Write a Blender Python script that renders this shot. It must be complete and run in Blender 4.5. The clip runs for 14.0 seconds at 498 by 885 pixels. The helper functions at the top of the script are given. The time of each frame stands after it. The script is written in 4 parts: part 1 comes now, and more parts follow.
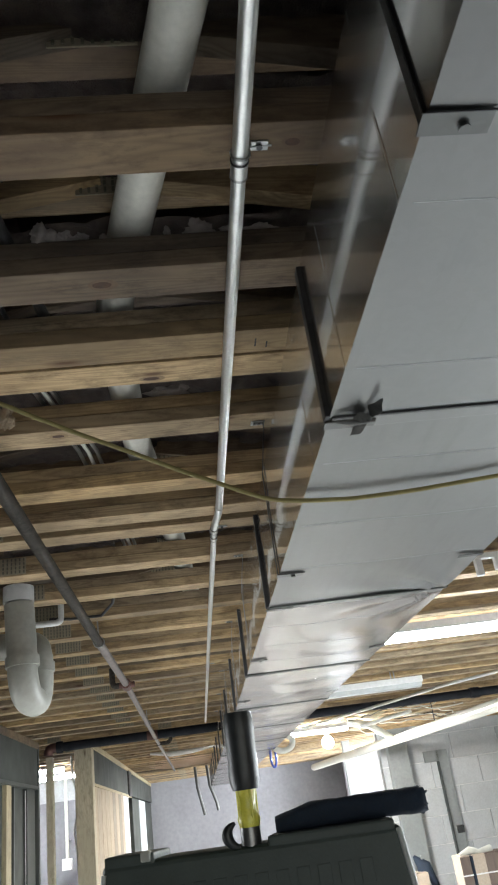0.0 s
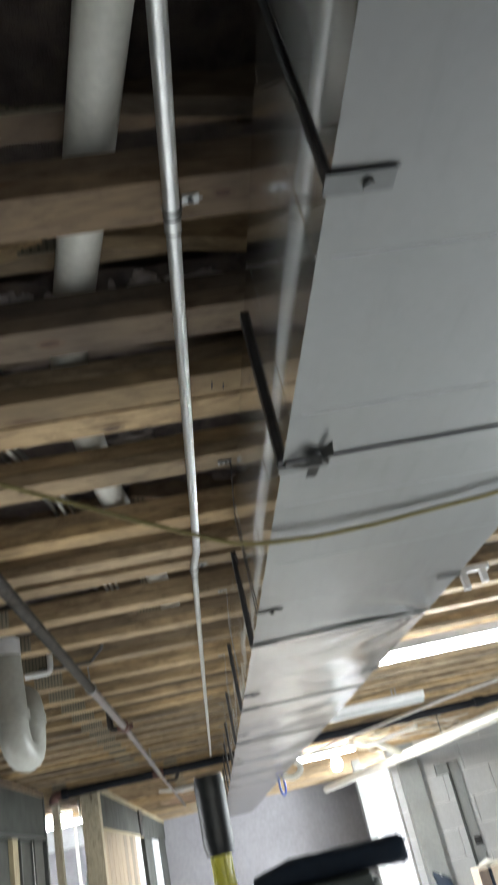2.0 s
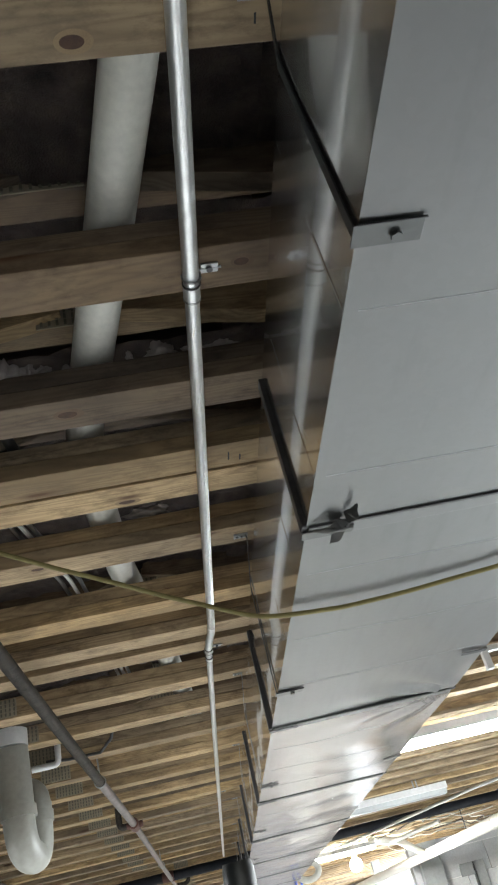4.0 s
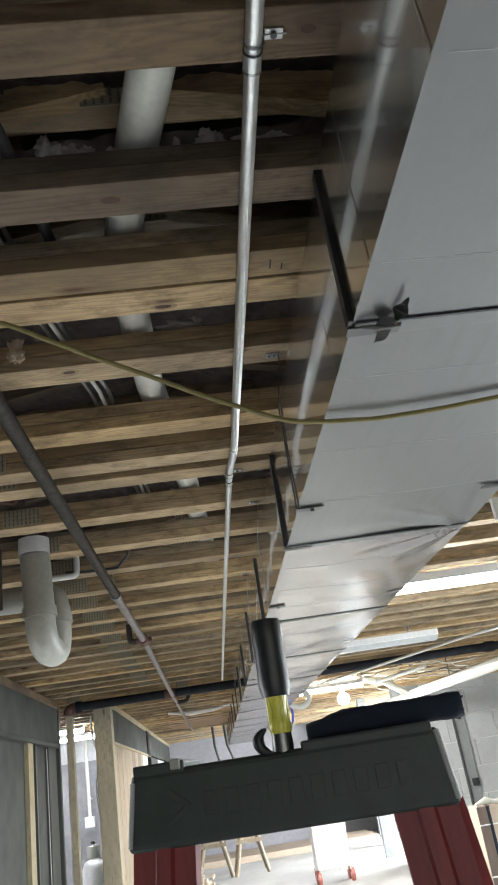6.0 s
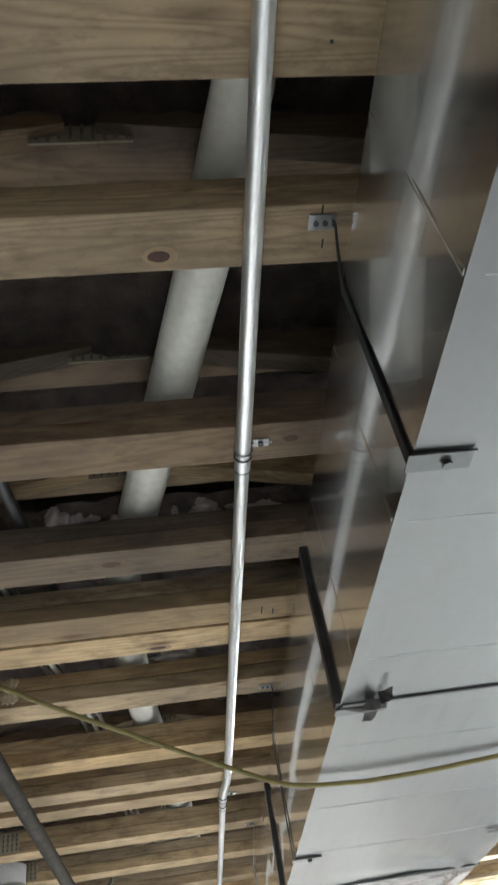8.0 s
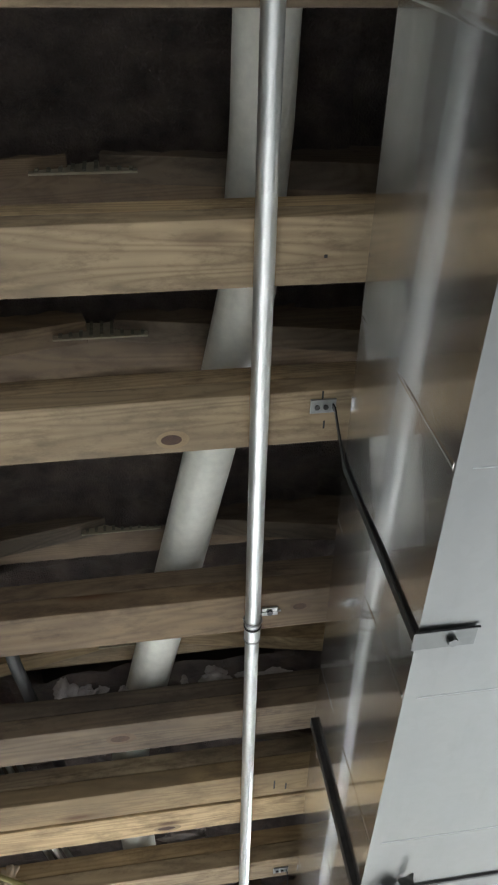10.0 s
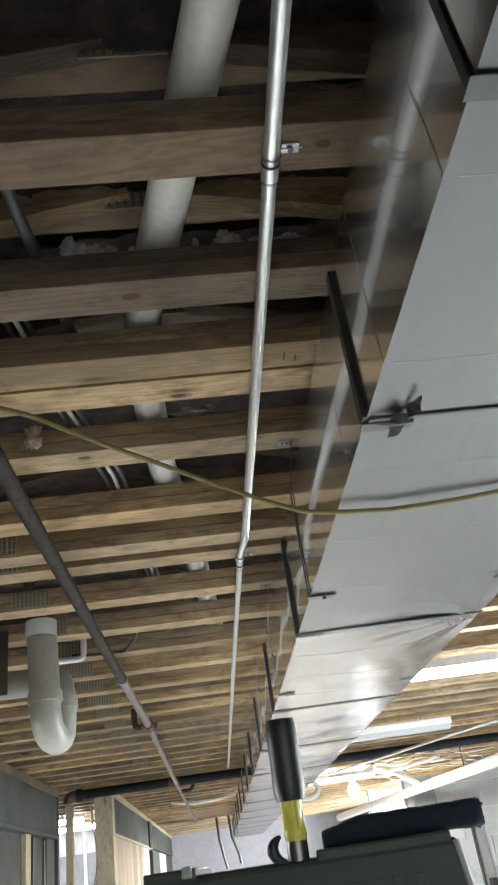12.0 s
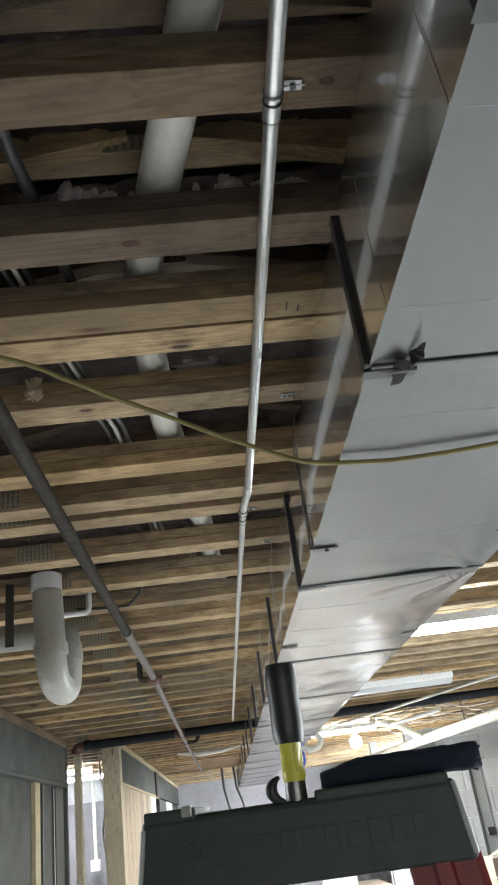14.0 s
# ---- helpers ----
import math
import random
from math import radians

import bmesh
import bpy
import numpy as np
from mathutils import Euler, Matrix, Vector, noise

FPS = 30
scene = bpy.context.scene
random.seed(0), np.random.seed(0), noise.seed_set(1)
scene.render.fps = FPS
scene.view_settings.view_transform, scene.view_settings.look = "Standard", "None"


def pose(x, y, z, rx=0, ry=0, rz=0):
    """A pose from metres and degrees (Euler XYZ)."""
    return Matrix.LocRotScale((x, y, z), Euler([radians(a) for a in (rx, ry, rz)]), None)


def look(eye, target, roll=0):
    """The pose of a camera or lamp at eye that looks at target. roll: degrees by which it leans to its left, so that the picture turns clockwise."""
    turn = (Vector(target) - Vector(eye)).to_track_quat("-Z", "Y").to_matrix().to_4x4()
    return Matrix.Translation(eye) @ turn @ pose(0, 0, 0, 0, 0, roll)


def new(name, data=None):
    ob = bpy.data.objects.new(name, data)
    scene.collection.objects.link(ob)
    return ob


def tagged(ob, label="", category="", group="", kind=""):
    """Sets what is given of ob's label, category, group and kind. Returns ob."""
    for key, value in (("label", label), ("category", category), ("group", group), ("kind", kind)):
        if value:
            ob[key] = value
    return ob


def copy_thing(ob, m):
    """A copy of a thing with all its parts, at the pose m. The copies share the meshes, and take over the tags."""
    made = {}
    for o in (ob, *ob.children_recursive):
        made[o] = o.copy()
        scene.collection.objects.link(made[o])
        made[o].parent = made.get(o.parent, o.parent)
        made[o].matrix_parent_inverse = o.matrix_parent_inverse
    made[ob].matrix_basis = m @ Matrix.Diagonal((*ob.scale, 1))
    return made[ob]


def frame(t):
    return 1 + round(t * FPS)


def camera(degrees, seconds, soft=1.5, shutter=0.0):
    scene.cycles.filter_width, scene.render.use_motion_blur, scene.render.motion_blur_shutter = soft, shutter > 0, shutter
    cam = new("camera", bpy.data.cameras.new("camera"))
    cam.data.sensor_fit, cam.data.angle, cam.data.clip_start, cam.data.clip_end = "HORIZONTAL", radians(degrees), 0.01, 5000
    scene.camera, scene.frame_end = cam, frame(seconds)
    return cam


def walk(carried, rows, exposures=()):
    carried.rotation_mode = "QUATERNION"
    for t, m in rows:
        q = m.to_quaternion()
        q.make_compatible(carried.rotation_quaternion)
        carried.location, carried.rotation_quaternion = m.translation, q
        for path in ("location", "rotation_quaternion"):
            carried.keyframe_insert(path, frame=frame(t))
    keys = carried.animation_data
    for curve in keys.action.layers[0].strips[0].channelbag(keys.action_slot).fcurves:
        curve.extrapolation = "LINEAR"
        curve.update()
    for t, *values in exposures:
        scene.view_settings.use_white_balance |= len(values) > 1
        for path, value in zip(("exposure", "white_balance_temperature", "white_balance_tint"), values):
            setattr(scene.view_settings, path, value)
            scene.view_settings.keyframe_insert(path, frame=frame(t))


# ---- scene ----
cam = camera(35.8, 14.0, soft=2.0, shutter=0.3)
PATH = [
    (0, (0.005, 0.009, 1.643), (0.22, 1.803, 2.5), -8.3),
    (0.5, (0.012, 0.015, 1.627), (0.244, 1.82, 2.457), -11.1),
    (1, (0.031, 0.037, 1.612), (0.258, 1.857, 2.408), -11.3),
    (1.5, (0.048, 0.052, 1.615), (0.276, 1.888, 2.376), -12.0),
    (2, (0.063, -0.008, 1.674), (0.318, 1.759, 2.576), -13.5),
    (2.2, (0.069, -0.035, 1.693), (0.351, 1.659, 2.718), -14.6),
    (4.3, (0.028, 0.049, 1.648), (0.301, 1.704, 2.737), -15.0),
    (4.5, (0.022, 0.069, 1.635), (0.273, 1.769, 2.658), -13.6),
    (5, (0.013, 0.105, 1.594), (0.226, 1.902, 2.446), -11.1),
    (5.5, (-0.002, 0.112, 1.588), (0.192, 1.932, 2.393), -10.0),
    (6, (-0.017, 0.087, 1.586), (0.166, 1.918, 2.371), -9.1),
    (6.5, (0.0, 0.05, 1.616), (0.19, 1.856, 2.453), -9.2),
    (7, (0.002, -0.012, 1.664), (0.224, 1.654, 2.748), -9.6),
    (7.5, (0.008, -0.037, 1.69), (0.241, 1.557, 2.875), -9.9),
    (8, (0.008, -0.074, 1.706), (0.262, 1.4, 3.034), -11.4),
    (8.2, (0.011, -0.08, 1.716), (0.269, 1.371, 3.069), -11.8),
    (10.3, (0.002, -0.131, 1.694), (0.268, 1.043, 3.291), -14.6),
    (10.5, (0.013, -0.082, 1.697), (0.256, 1.241, 3.177), -12.9),
    (11, (-0.014, 0.009, 1.648), (0.207, 1.579, 2.868), -11.4),
    (11.5, (-0.024, 0.052, 1.637), (0.177, 1.737, 2.695), -9.5),
    (12, (-0.026, 0.062, 1.603), (0.157, 1.804, 2.566), -8.7),
    (12.5, (-0.026, 0.063, 1.594), (0.138, 1.832, 2.513), -8.5),
    (13, (-0.025, 0.079, 1.587), (0.136, 1.864, 2.476), -8.2),
    (13.5, (-0.019, 0.088, 1.588), (0.14, 1.879, 2.463), -8.1),
    (14, (-0.02, 0.081, 1.592), (0.139, 1.873, 2.466), -8.2),
]
walk(cam, [(t, look(eye, target, roll)) for t, eye, target, roll in PATH],
     exposures=[(0, 1.37), (1, 1.27), (2, 1.31), (4.5, 1.54), (5.5, 1.28), (6.5, 1.36), (7, 1.6), (8, 1.84), (10.5, 2.22), (11, 1.98), (12, 1.6), (14, 1.34)])

# ---- world and large lights ----
world = bpy.data.worlds.new("world")
scene.world = world
world.use_nodes = True
wn = world.node_tree.nodes
sky = wn.new("ShaderNodeTexSky")
sky.sky_type, sky.sun_disc, sky.sun_elevation, sky.sun_rotation = "NISHITA", False, radians(35), radians(120)
wn["Background"].inputs[1].default_value = 0.1
world.node_tree.links.new(sky.outputs[0], wn["Background"].inputs[0])


def area_light(name, m, sx, sy, watts, colour, spread=180):
    d = bpy.data.lights.new(name, "AREA")
    d.shape, d.size, d.size_y, d.energy, d.color = "RECTANGLE", sx, sy, watts, colour
    d.spread = radians(spread)
    ob = new(name, d)
    ob.matrix_world = m
    return ob


# unseen fill lamps added behind and at both sides; daylight at the far door
area_light("daylight_rear", look((0.6, -3.55, 1.3), (0.4, 0.6, -1.2)), 3.6, 1.9, 12, (0.95, 0.98, 1.0))
area_light("daylight_side", look((6.1, 4.9, 1.35), (3.0, 4.2, -1.2)), 5.6, 1.8, 190, (0.88, 0.95, 1.0), 140)
area_light("daylight_left", look((-1.66, 2.5, 1.2), (0.6, 3.4, -0.6)), 2.9, 1.4, 60, (0.95, 0.98, 1.0), 150)
area_light("daylight_door", look((5.7, 15.2, 1.35), (0.0, 14.0, 1.0)), 2.6, 2.2, 480, (0.91, 0.96, 1.0))

# ---- materials ----


class Nodes:
    def __init__(self, name):
        self.m = bpy.data.materials.new(name)
        self.m.use_nodes = True
        self.t = self.m.node_tree
        self.b = self.t.nodes["Principled BSDF"]
        co = self.t.nodes.new("ShaderNodeTexCoord")
        info = self.t.nodes.new("ShaderNodeObjectInfo")
        mul = self.t.nodes.new("ShaderNodeVectorMath")
        mul.operation = "MULTIPLY_ADD"
        self.link(info.outputs["Random"], mul.inputs[0])
        mul.inputs[1].default_value = (7.3, 11.9, 5.1)
        self.link(co.outputs["Object"], mul.inputs[2])
        self.co, self.rnd = mul.outputs[0], info.outputs["Random"]

    def link(self, a, b):
        self.t.links.new(a, b)

    def stretch(self, s):
        n = self.t.nodes.new("ShaderNodeMapping")
        n.inputs["Scale"].default_value = s
        self.link(self.co, n.inputs["Vector"])
        return n.outputs[0]

    def noise(self, scale, stretch=(1, 1, 1), detail=4, rough=0.55, distort=0.0):
        n = self.t.nodes.new("ShaderNodeTexNoise")
        n.inputs["Scale"].default_value, n.inputs["Detail"].default_value = scale, detail
        n.inputs["Roughness"].default_value, n.inputs["Distortion"].default_value = rough, distort
        self.link(self.stretch(stretch), n.inputs["Vector"])
        return n.outputs["Fac"]

    def ramp(self, fac, stops):
        n = self.t.nodes.new("ShaderNodeValToRGB")
        e = n.color_ramp.elements
        while len(e) < len(stops):
            e.new(0.5)
        for el, (p, c) in zip(e, stops):
            el.position = p
            el.color = (*c, 1) if len(c) == 3 else (c[0], c[0], c[0], 1)
        self.link(fac, n.inputs[0])
        return n.outputs[0]

    def mix(self, fac, a, b, kind="MIX"):
        n = self.t.nodes.new("ShaderNodeMix")
        n.data_type, n.blend_type = "RGBA", kind
        for v, i in ((fac, 0), (a, 6), (b, 7)):
            if isinstance(v, (int, float)):
                n.inputs[i].default_value = v
            elif isinstance(v, tuple):
                n.inputs[i].default_value = (*v, 1)
            else:
                self.link(v, n.inputs[i])
        return n.outputs[2]

    def bump(self, fac, strength, distance):
        n = self.t.nodes.new("ShaderNodeBump")
        n.inputs["Strength"].default_value, n.inputs["Distance"].default_value = strength, distance
        self.link(fac, n.inputs["Height"])
        self.link(n.outputs[0], self.b.inputs["Normal"])

    def set(self, name, v):
        if isinstance(v, (int, float)):
            self.b.inputs[name].default_value = v
        elif isinstance(v, tuple):
            self.b.inputs[name].default_value = (*v, 1)
        else:
            self.link(v, self.b.inputs[name])
        return self


def plain(name, a, b, scale=6.0, rough=(0.5, 0.75), metal=0.0, bump=0.15, dist=0.002, stretch=(1, 1, 1)):
    """Two colours mixed by broad blotches, with fine grain in value, gloss and relief."""
    n = Nodes(name)
    big = n.noise(scale, stretch, 4)
    fine = n.noise(scale * 14, stretch, 3)
    col = n.mix(n.ramp(big, [(0.3, (0,)), (0.7, (1,))]), a, b)
    col = n.mix(0.22, col, n.ramp(fine, [(0.25, tuple(0.6 * v for v in a)), (0.75, tuple(min(1, 1.3 * v) for v in b))]))
    n.set("Base Color", col)
    n.set("Roughness", n.ramp(fine, [(0.2, (rough[0],)), (0.8, (rough[1],))]))
    n.set("Metallic", metal)
    n.bump(fine, bump, dist)
    return n.m


def lumber(name, light, dark, stain, along="x"):
    """Sawn softwood: fine growth lines with cathedral arches, knots, grime, grey weathering, boards that differ."""
    n = Nodes(name)
    long, fine = {"x": ((0.07, 1, 1), (0.03, 1, 1)), "z": ((1, 1, 0.07), (1, 1, 0.03)), "y": ((1, 0.07, 1), (1, 0.03, 1))}[along]
    kn = {"x": (0.5, 2.0, 2.0), "z": (2.0, 2.0, 0.5), "y": (2.0, 0.5, 2.0)}[along]
    # growth lines: distance in a slowly wandering field, folded into many thin bands
    field = n.noise(11, long, 2, 0.45, 0.2)
    fold = n.t.nodes.new("ShaderNodeMath")
    fold.operation = "PINGPONG"
    scaled = n.t.nodes.new("ShaderNodeMath")
    scaled.operation = "MULTIPLY"
    n.link(field, scaled.inputs[0])
    scaled.inputs[1].default_value = 26.0
    n.link(scaled.outputs[0], fold.inputs[0])
    fold.inputs[1].default_value = 0.5
    lines = n.ramp(fold.outputs[0], [(0.0, (1,)), (0.16, (0.55,)), (0.42, (0,))])
    fibre = n.noise(190, fine, 3, 0.6)
    patch = n.noise(3.0, tuple(v if v == 1 else 0.4 for v in long), 4, 0.6)
    grime = n.noise(26, tuple(v if v == 1 else 0.4 for v in long), 6, 0.75)
    mid = tuple(0.62 * p + 0.38 * q for p, q in zip(light, dark))
    col = n.ramp(patch, [(0.3, mid), (0.62, light)])
    col = n.mix(n.ramp(lines, [(0.0, (0,)), (1.0, (0.62,))]), col, dark)
    col = n.mix(0.22, col, n.ramp(fibre, [(0.3, dark), (0.7, light)]))
    col = n.mix(n.ramp(grime, [(0.48, (0,)), (0.68, (0.7,))]), col, tuple(0.5 * v for v in dark))
    blot = n.noise(2.1, tuple(v if v == 1 else 0.55 for v in long), 5, 0.6)
    col = n.mix(n.ramp(blot, [(0.44, (0,)), (0.68, (0.82,))]), col, stain)
    vor = n.t.nodes.new("ShaderNodeTexVoronoi")
    vor.inputs["Scale"].default_value = 4.4
    n.link(n.stretch(kn), vor.inputs["Vector"])
    col = n.mix(n.ramp(vor.outputs["Distance"], [(0.045, (0.9,)), (0.07, (0.5,)), (0.13, (0,))]), col, (0.09, 0.042, 0.02))
    hue = n.t.nodes.new("ShaderNodeHueSaturation")
    n.link(n.ramp(n.rnd, [(0.0, (0.66,)), (0.45, (1.0,)), (1.0, (1.2,))]), hue.inputs["Value"])
    n.link(n.ramp(n.rnd, [(0.0, (0.8,)), (1.0, (1.05,))]), hue.inputs["Saturation"])
    n.link(col, hue.inputs["Color"])
    n.set("Base Color", hue.outputs[0]).set("Roughness", n.ramp(fibre, [(0.2, (0.62,)), (0.8, (0.85,))]))
    n.bump(n.mix(0.5, lines, fibre), 0.35, 0.0015)
    return n.m


def sheet_metal(name, base, rough, wave, spangle=0.06):
    n = Nodes(name)
    big = n.noise(1.6, (1, 1, 1), 3)
    sp = n.t.nodes.new("ShaderNodeTexVoronoi")
    sp.inputs["Scale"].default_value = 90
    n.link(n.co, sp.inputs["Vector"])
    streak = n.noise(7, (6, 0.6, 6), 4)
    dark = tuple(v * (1 - spangle * 2) for v in base)
    col = n.mix(n.ramp(sp.outputs["Color"], [(0.2, (0,)), (0.8, (1,))]), dark, base)
    col = n.mix(n.ramp(streak, [(0.55, (0,)), (0.85, (0.35,))]), col, tuple(v * 0.72 for v in base))
    n.set("Base Color", col).set("Metallic", 1.0)
    n.set("Roughness", n.ramp(n.mix(0.5, big, streak), [(0.3, (rough[0],)), (0.7, (rough[1],))]))
    n.bump(big, wave, 0.02)
    return n.m


def glow(name, colour, strength):
    n = Nodes(name)
    n.set("Base Color", (0.8, 0.8, 0.8)).set("Emission Color", colour).set("Emission Strength", strength)
    return n.m


M_TRUSS = lumber("truss_lumber", (0.64, 0.468, 0.252), (0.235, 0.145, 0.07), (0.13, 0.093, 0.057))
M_POST = lumber("post_lumber", (0.46, 0.40, 0.26), (0.31, 0.255, 0.15), (0.28, 0.25, 0.17), "z")
M_PINE = lumber("fresh_pine", (0.64, 0.57, 0.40), (0.46, 0.39, 0.25), (0.42, 0.37, 0.26), "z")
M_PANEL = lumber("panel_lumber", (0.42, 0.35, 0.26), (0.31, 0.24, 0.16), (0.34, 0.29, 0.22), "z")
# subfloor colour holds the shade of the deep truss bays
M_OSB = plain("shaded_subfloor_board", (0.03, 0.023, 0.019), (0.075, 0.056, 0.042), 9, (0.7, 0.9), bump=0.4)
# same steel three ways: light on underside, far sheets and sides put into colour
M_DUCT = sheet_metal("duct_galvanised_dimmed", (0.190, 0.193, 0.191), (0.30, 0.34), 0.01, 0.015)
M_DUCT_FAR = sheet_metal("duct_galvanised_far_lit", (0.285, 0.265, 0.256), (0.17, 0.22), 0.02, 0.01)
M_FOOT = sheet_metal("strap_end_galvanised", (0.135, 0.139, 0.137), (0.3, 0.4), 0.02, 0.03)
M_DUCT_SIDE = sheet_metal("duct_galvanised_side_lit", (0.60, 0.60, 0.595), (0.19, 0.26), 0.03, 0.06)
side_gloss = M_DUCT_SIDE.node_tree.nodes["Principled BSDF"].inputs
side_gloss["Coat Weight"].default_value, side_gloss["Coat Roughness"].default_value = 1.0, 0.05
M_CLEAT = plain("cleat_metal", (0.05, 0.052, 0.055), (0.10, 0.10, 0.105), 20, (0.35, 0.5), 0.9, 0.1)
M_STRAP = sheet_metal("strap_galvanised", (0.42, 0.435, 0.44), (0.28, 0.42), 0.02)
M_EMT = sheet_metal("conduit_steel", (0.84, 0.86, 0.86), (0.40, 0.48), 0.0, 0.03)
M_PVC = plain("pvc_white", (0.66, 0.66, 0.60), (0.76, 0.755, 0.69), 5, (0.3, 0.45), bump=0.03)
M_PVC_GREY = plain("pvc_dusty", (0.29, 0.292, 0.258), (0.36, 0.362, 0.325), 3, (0.3, 0.45), bump=0.03)
M_BLACK = plain("black_steel_pipe", (0.012, 0.011, 0.010), (0.07, 0.062, 0.052), 55, (0.4, 0.7), 0.0, 0.5)
M_BLACK.node_tree.nodes["Principled BSDF"].inputs["Specular IOR Level"].default_value = 0.15
M_GREYPIPE = plain("grey_steel_pipe", (0.16, 0.135, 0.13), (0.26, 0.235, 0.225), 22, (0.4, 0.55), 0.4, 0.1)
M_MAIN = plain("painted_black_pipe", (0.009, 0.010, 0.014), (0.022, 0.024, 0.030), 12, (0.5, 0.7), 0.0, 0.2)
M_MAIN.node_tree.nodes["Principled BSDF"].inputs["Specular IOR Level"].default_value = 0.2
M_RUST = plain("primer_red_fitting", (0.08, 0.034, 0.028), (0.14, 0.065, 0.052), 25, (0.5, 0.7), 0.1, 0.2)
M_CONCRETE = plain("concrete_floor", (0.44, 0.44, 0.43), (0.57, 0.57, 0.56), 1.2, (0.6, 0.85), bump=0.2)
M_GREYWALL = plain("grey_board", (0.026, 0.030, 0.027), (0.09, 0.097, 0.088), 3.2, (0.7, 0.9), bump=0.12)
M_DARKWALL = plain("far_grey_wall", (0.25, 0.25, 0.27), (0.34, 0.34, 0.365), 0.9, (0.75, 0.9), bump=0.2)
M_STUD = plain("steel_stud", (0.06, 0.068, 0.065), (0.10, 0.11, 0.105), 4, (0.4, 0.55), 0.35, 0.1)
M_WHITEBLOCK = plain("white_painted_block", (0.52, 0.54, 0.555), (0.62, 0.64, 0.655), 3, (0.6, 0.8), bump=0.3)
M_MORTAR = plain("mortar", (0.78, 0.79, 0.78), (0.85, 0.85, 0.85), 9, (0.8, 0.95), bump=0.3)
M_COLUMN = plain("grey_column_paint", (0.27, 0.29, 0.29), (0.34, 0.36, 0.36), 2, (0.5, 0.7), bump=0.08)
M_FIXTURE = plain("white_enamel", (0.72, 0.73, 0.73), (0.8, 0.8, 0.79), 3, (0.3, 0.45), bump=0.02)
M_LENS = plain("dull_white_lens", (0.42, 0.44, 0.44), (0.5, 0.52, 0.52), 3, (0.35, 0.5), bump=0.02)
M_TUBE = glow("lit_tube", (0.88, 0.96, 1.0), 44.0)
M_TUBE_FAR = glow("lit_tube_far", (0.88, 0.96, 1.0), 90.0)
M_TUBE_SIDE = glow("lit_tube_side_room", (0.95, 0.98, 1.0), 48.0)
M_BULB = glow("lit_bulb", (1.0, 0.96, 0.9), 200.0)
M_CAP = plain("ladder_cap_plastic", (0.022, 0.033, 0.029), (0.040, 0.055, 0.049), 24, (0.42, 0.6), bump=0.25, dist=0.001)
# pale colour for the highlights along the cap's rounded edges
M_CAPEDGE = plain("cap_edge_highlight", (0.30, 0.32, 0.31), (0.45, 0.47, 0.45), 30, (0.35, 0.5), bump=0.1)
M_RED = plain("red_fibreglass", (0.16, 0.018, 0.02), (0.25, 0.032, 0.034), 9, (0.4, 0.6), bump=0.2, stretch=(8, 8, 0.8))
M_GRIP = plain("black_rubber_grip", (0.008, 0.010, 0.011), (0.02, 0.023, 0.024), 60, (0.28, 0.42), bump=0.2)
M_YELLOW = plain("yellow_plastic", (0.62, 0.58, 0.06), (0.72, 0.68, 0.12), 20, (0.25, 0.35), bump=0.03)
M_GREYSTEEL = plain("blackened_steel", (0.10, 0.10, 0.10), (0.2, 0.2, 0.2), 30, (0.25, 0.4), 0.9, 0.1)
M_STEEL = sheet_metal("tool_steel", (0.5, 0.5, 0.51), (0.2, 0.35), 0.0)
M_NAVY = plain("navy_foam", (0.006, 0.011, 0.022), (0.013, 0.026, 0.048), 24, (0.75, 0.95), bump=0.35, dist=0.002)
M_ROPE = plain("yellow_cord", (0.19, 0.16, 0.055), (0.27, 0.23, 0.085), 60, (0.5, 0.7), bump=0.3)
M_FLUFF = plain("insulation_tuft", (0.40, 0.35, 0.33), (0.62, 0.57, 0.54), 40, (0.9, 1.0), bump=0.8, dist=0.006)
M_TAN = plain("tan_insulation", (0.40, 0.31, 0.22), (0.55, 0.45, 0.33), 40, (0.9, 1.0), bump=0.8, dist=0.006)
M_TAPE = plain("torn_grey_tape", (0.13, 0.13, 0.125), (0.20, 0.20, 0.19), 40, (0.45, 0.6), 0.2, 0.2)
M_PAPER = plain("kraft_paper", (0.58, 0.37, 0.22), (0.72, 0.51, 0.34), 3, (0.6, 0.8), bump=0.5, dist=0.01)
M_BLUE = plain("blue_coil", (0.03, 0.07, 0.38), (0.05, 0.11, 0.5), 20, (0.4, 0.5), bump=0.1)
M_WALNUT = plain("dark_laminate", (0.10, 0.07, 0.055), (0.16, 0.115, 0.09), 4, (0.4, 0.55), bump=0.1, stretch=(6, 6, 1))
M_CARTON = plain("carton_board", (0.42, 0.34, 0.26), (0.54, 0.45, 0.36), 3, (0.7, 0.85), bump=0.12)
M_CASTER = plain("pinkish_red_rubber", (0.42, 0.13, 0.11), (0.52, 0.2, 0.17), 12, (0.5, 0.6), bump=0.1)
M_CABLE = plain("pale_cable", (0.55, 0.55, 0.5), (0.68, 0.68, 0.62), 20, (0.4, 0.55), bump=0.05)
M_DARKCABLE = plain("dark_cable", (0.03, 0.03, 0.03), (0.06, 0.06, 0.06), 20, (0.4, 0.55), bump=0.05)
M_TEETH = plain("plate_teeth_zinc", (0.13, 0.12, 0.09), (0.2, 0.185, 0.14), 70, (0.5, 0.7), 0.0, 0.4)
M_BRASS = plain("plate_zinc", (0.30, 0.265, 0.19), (0.42, 0.37, 0.27), 70, (0.5, 0.7), 0.0, 0.6)

# ---- mesh helpers ----


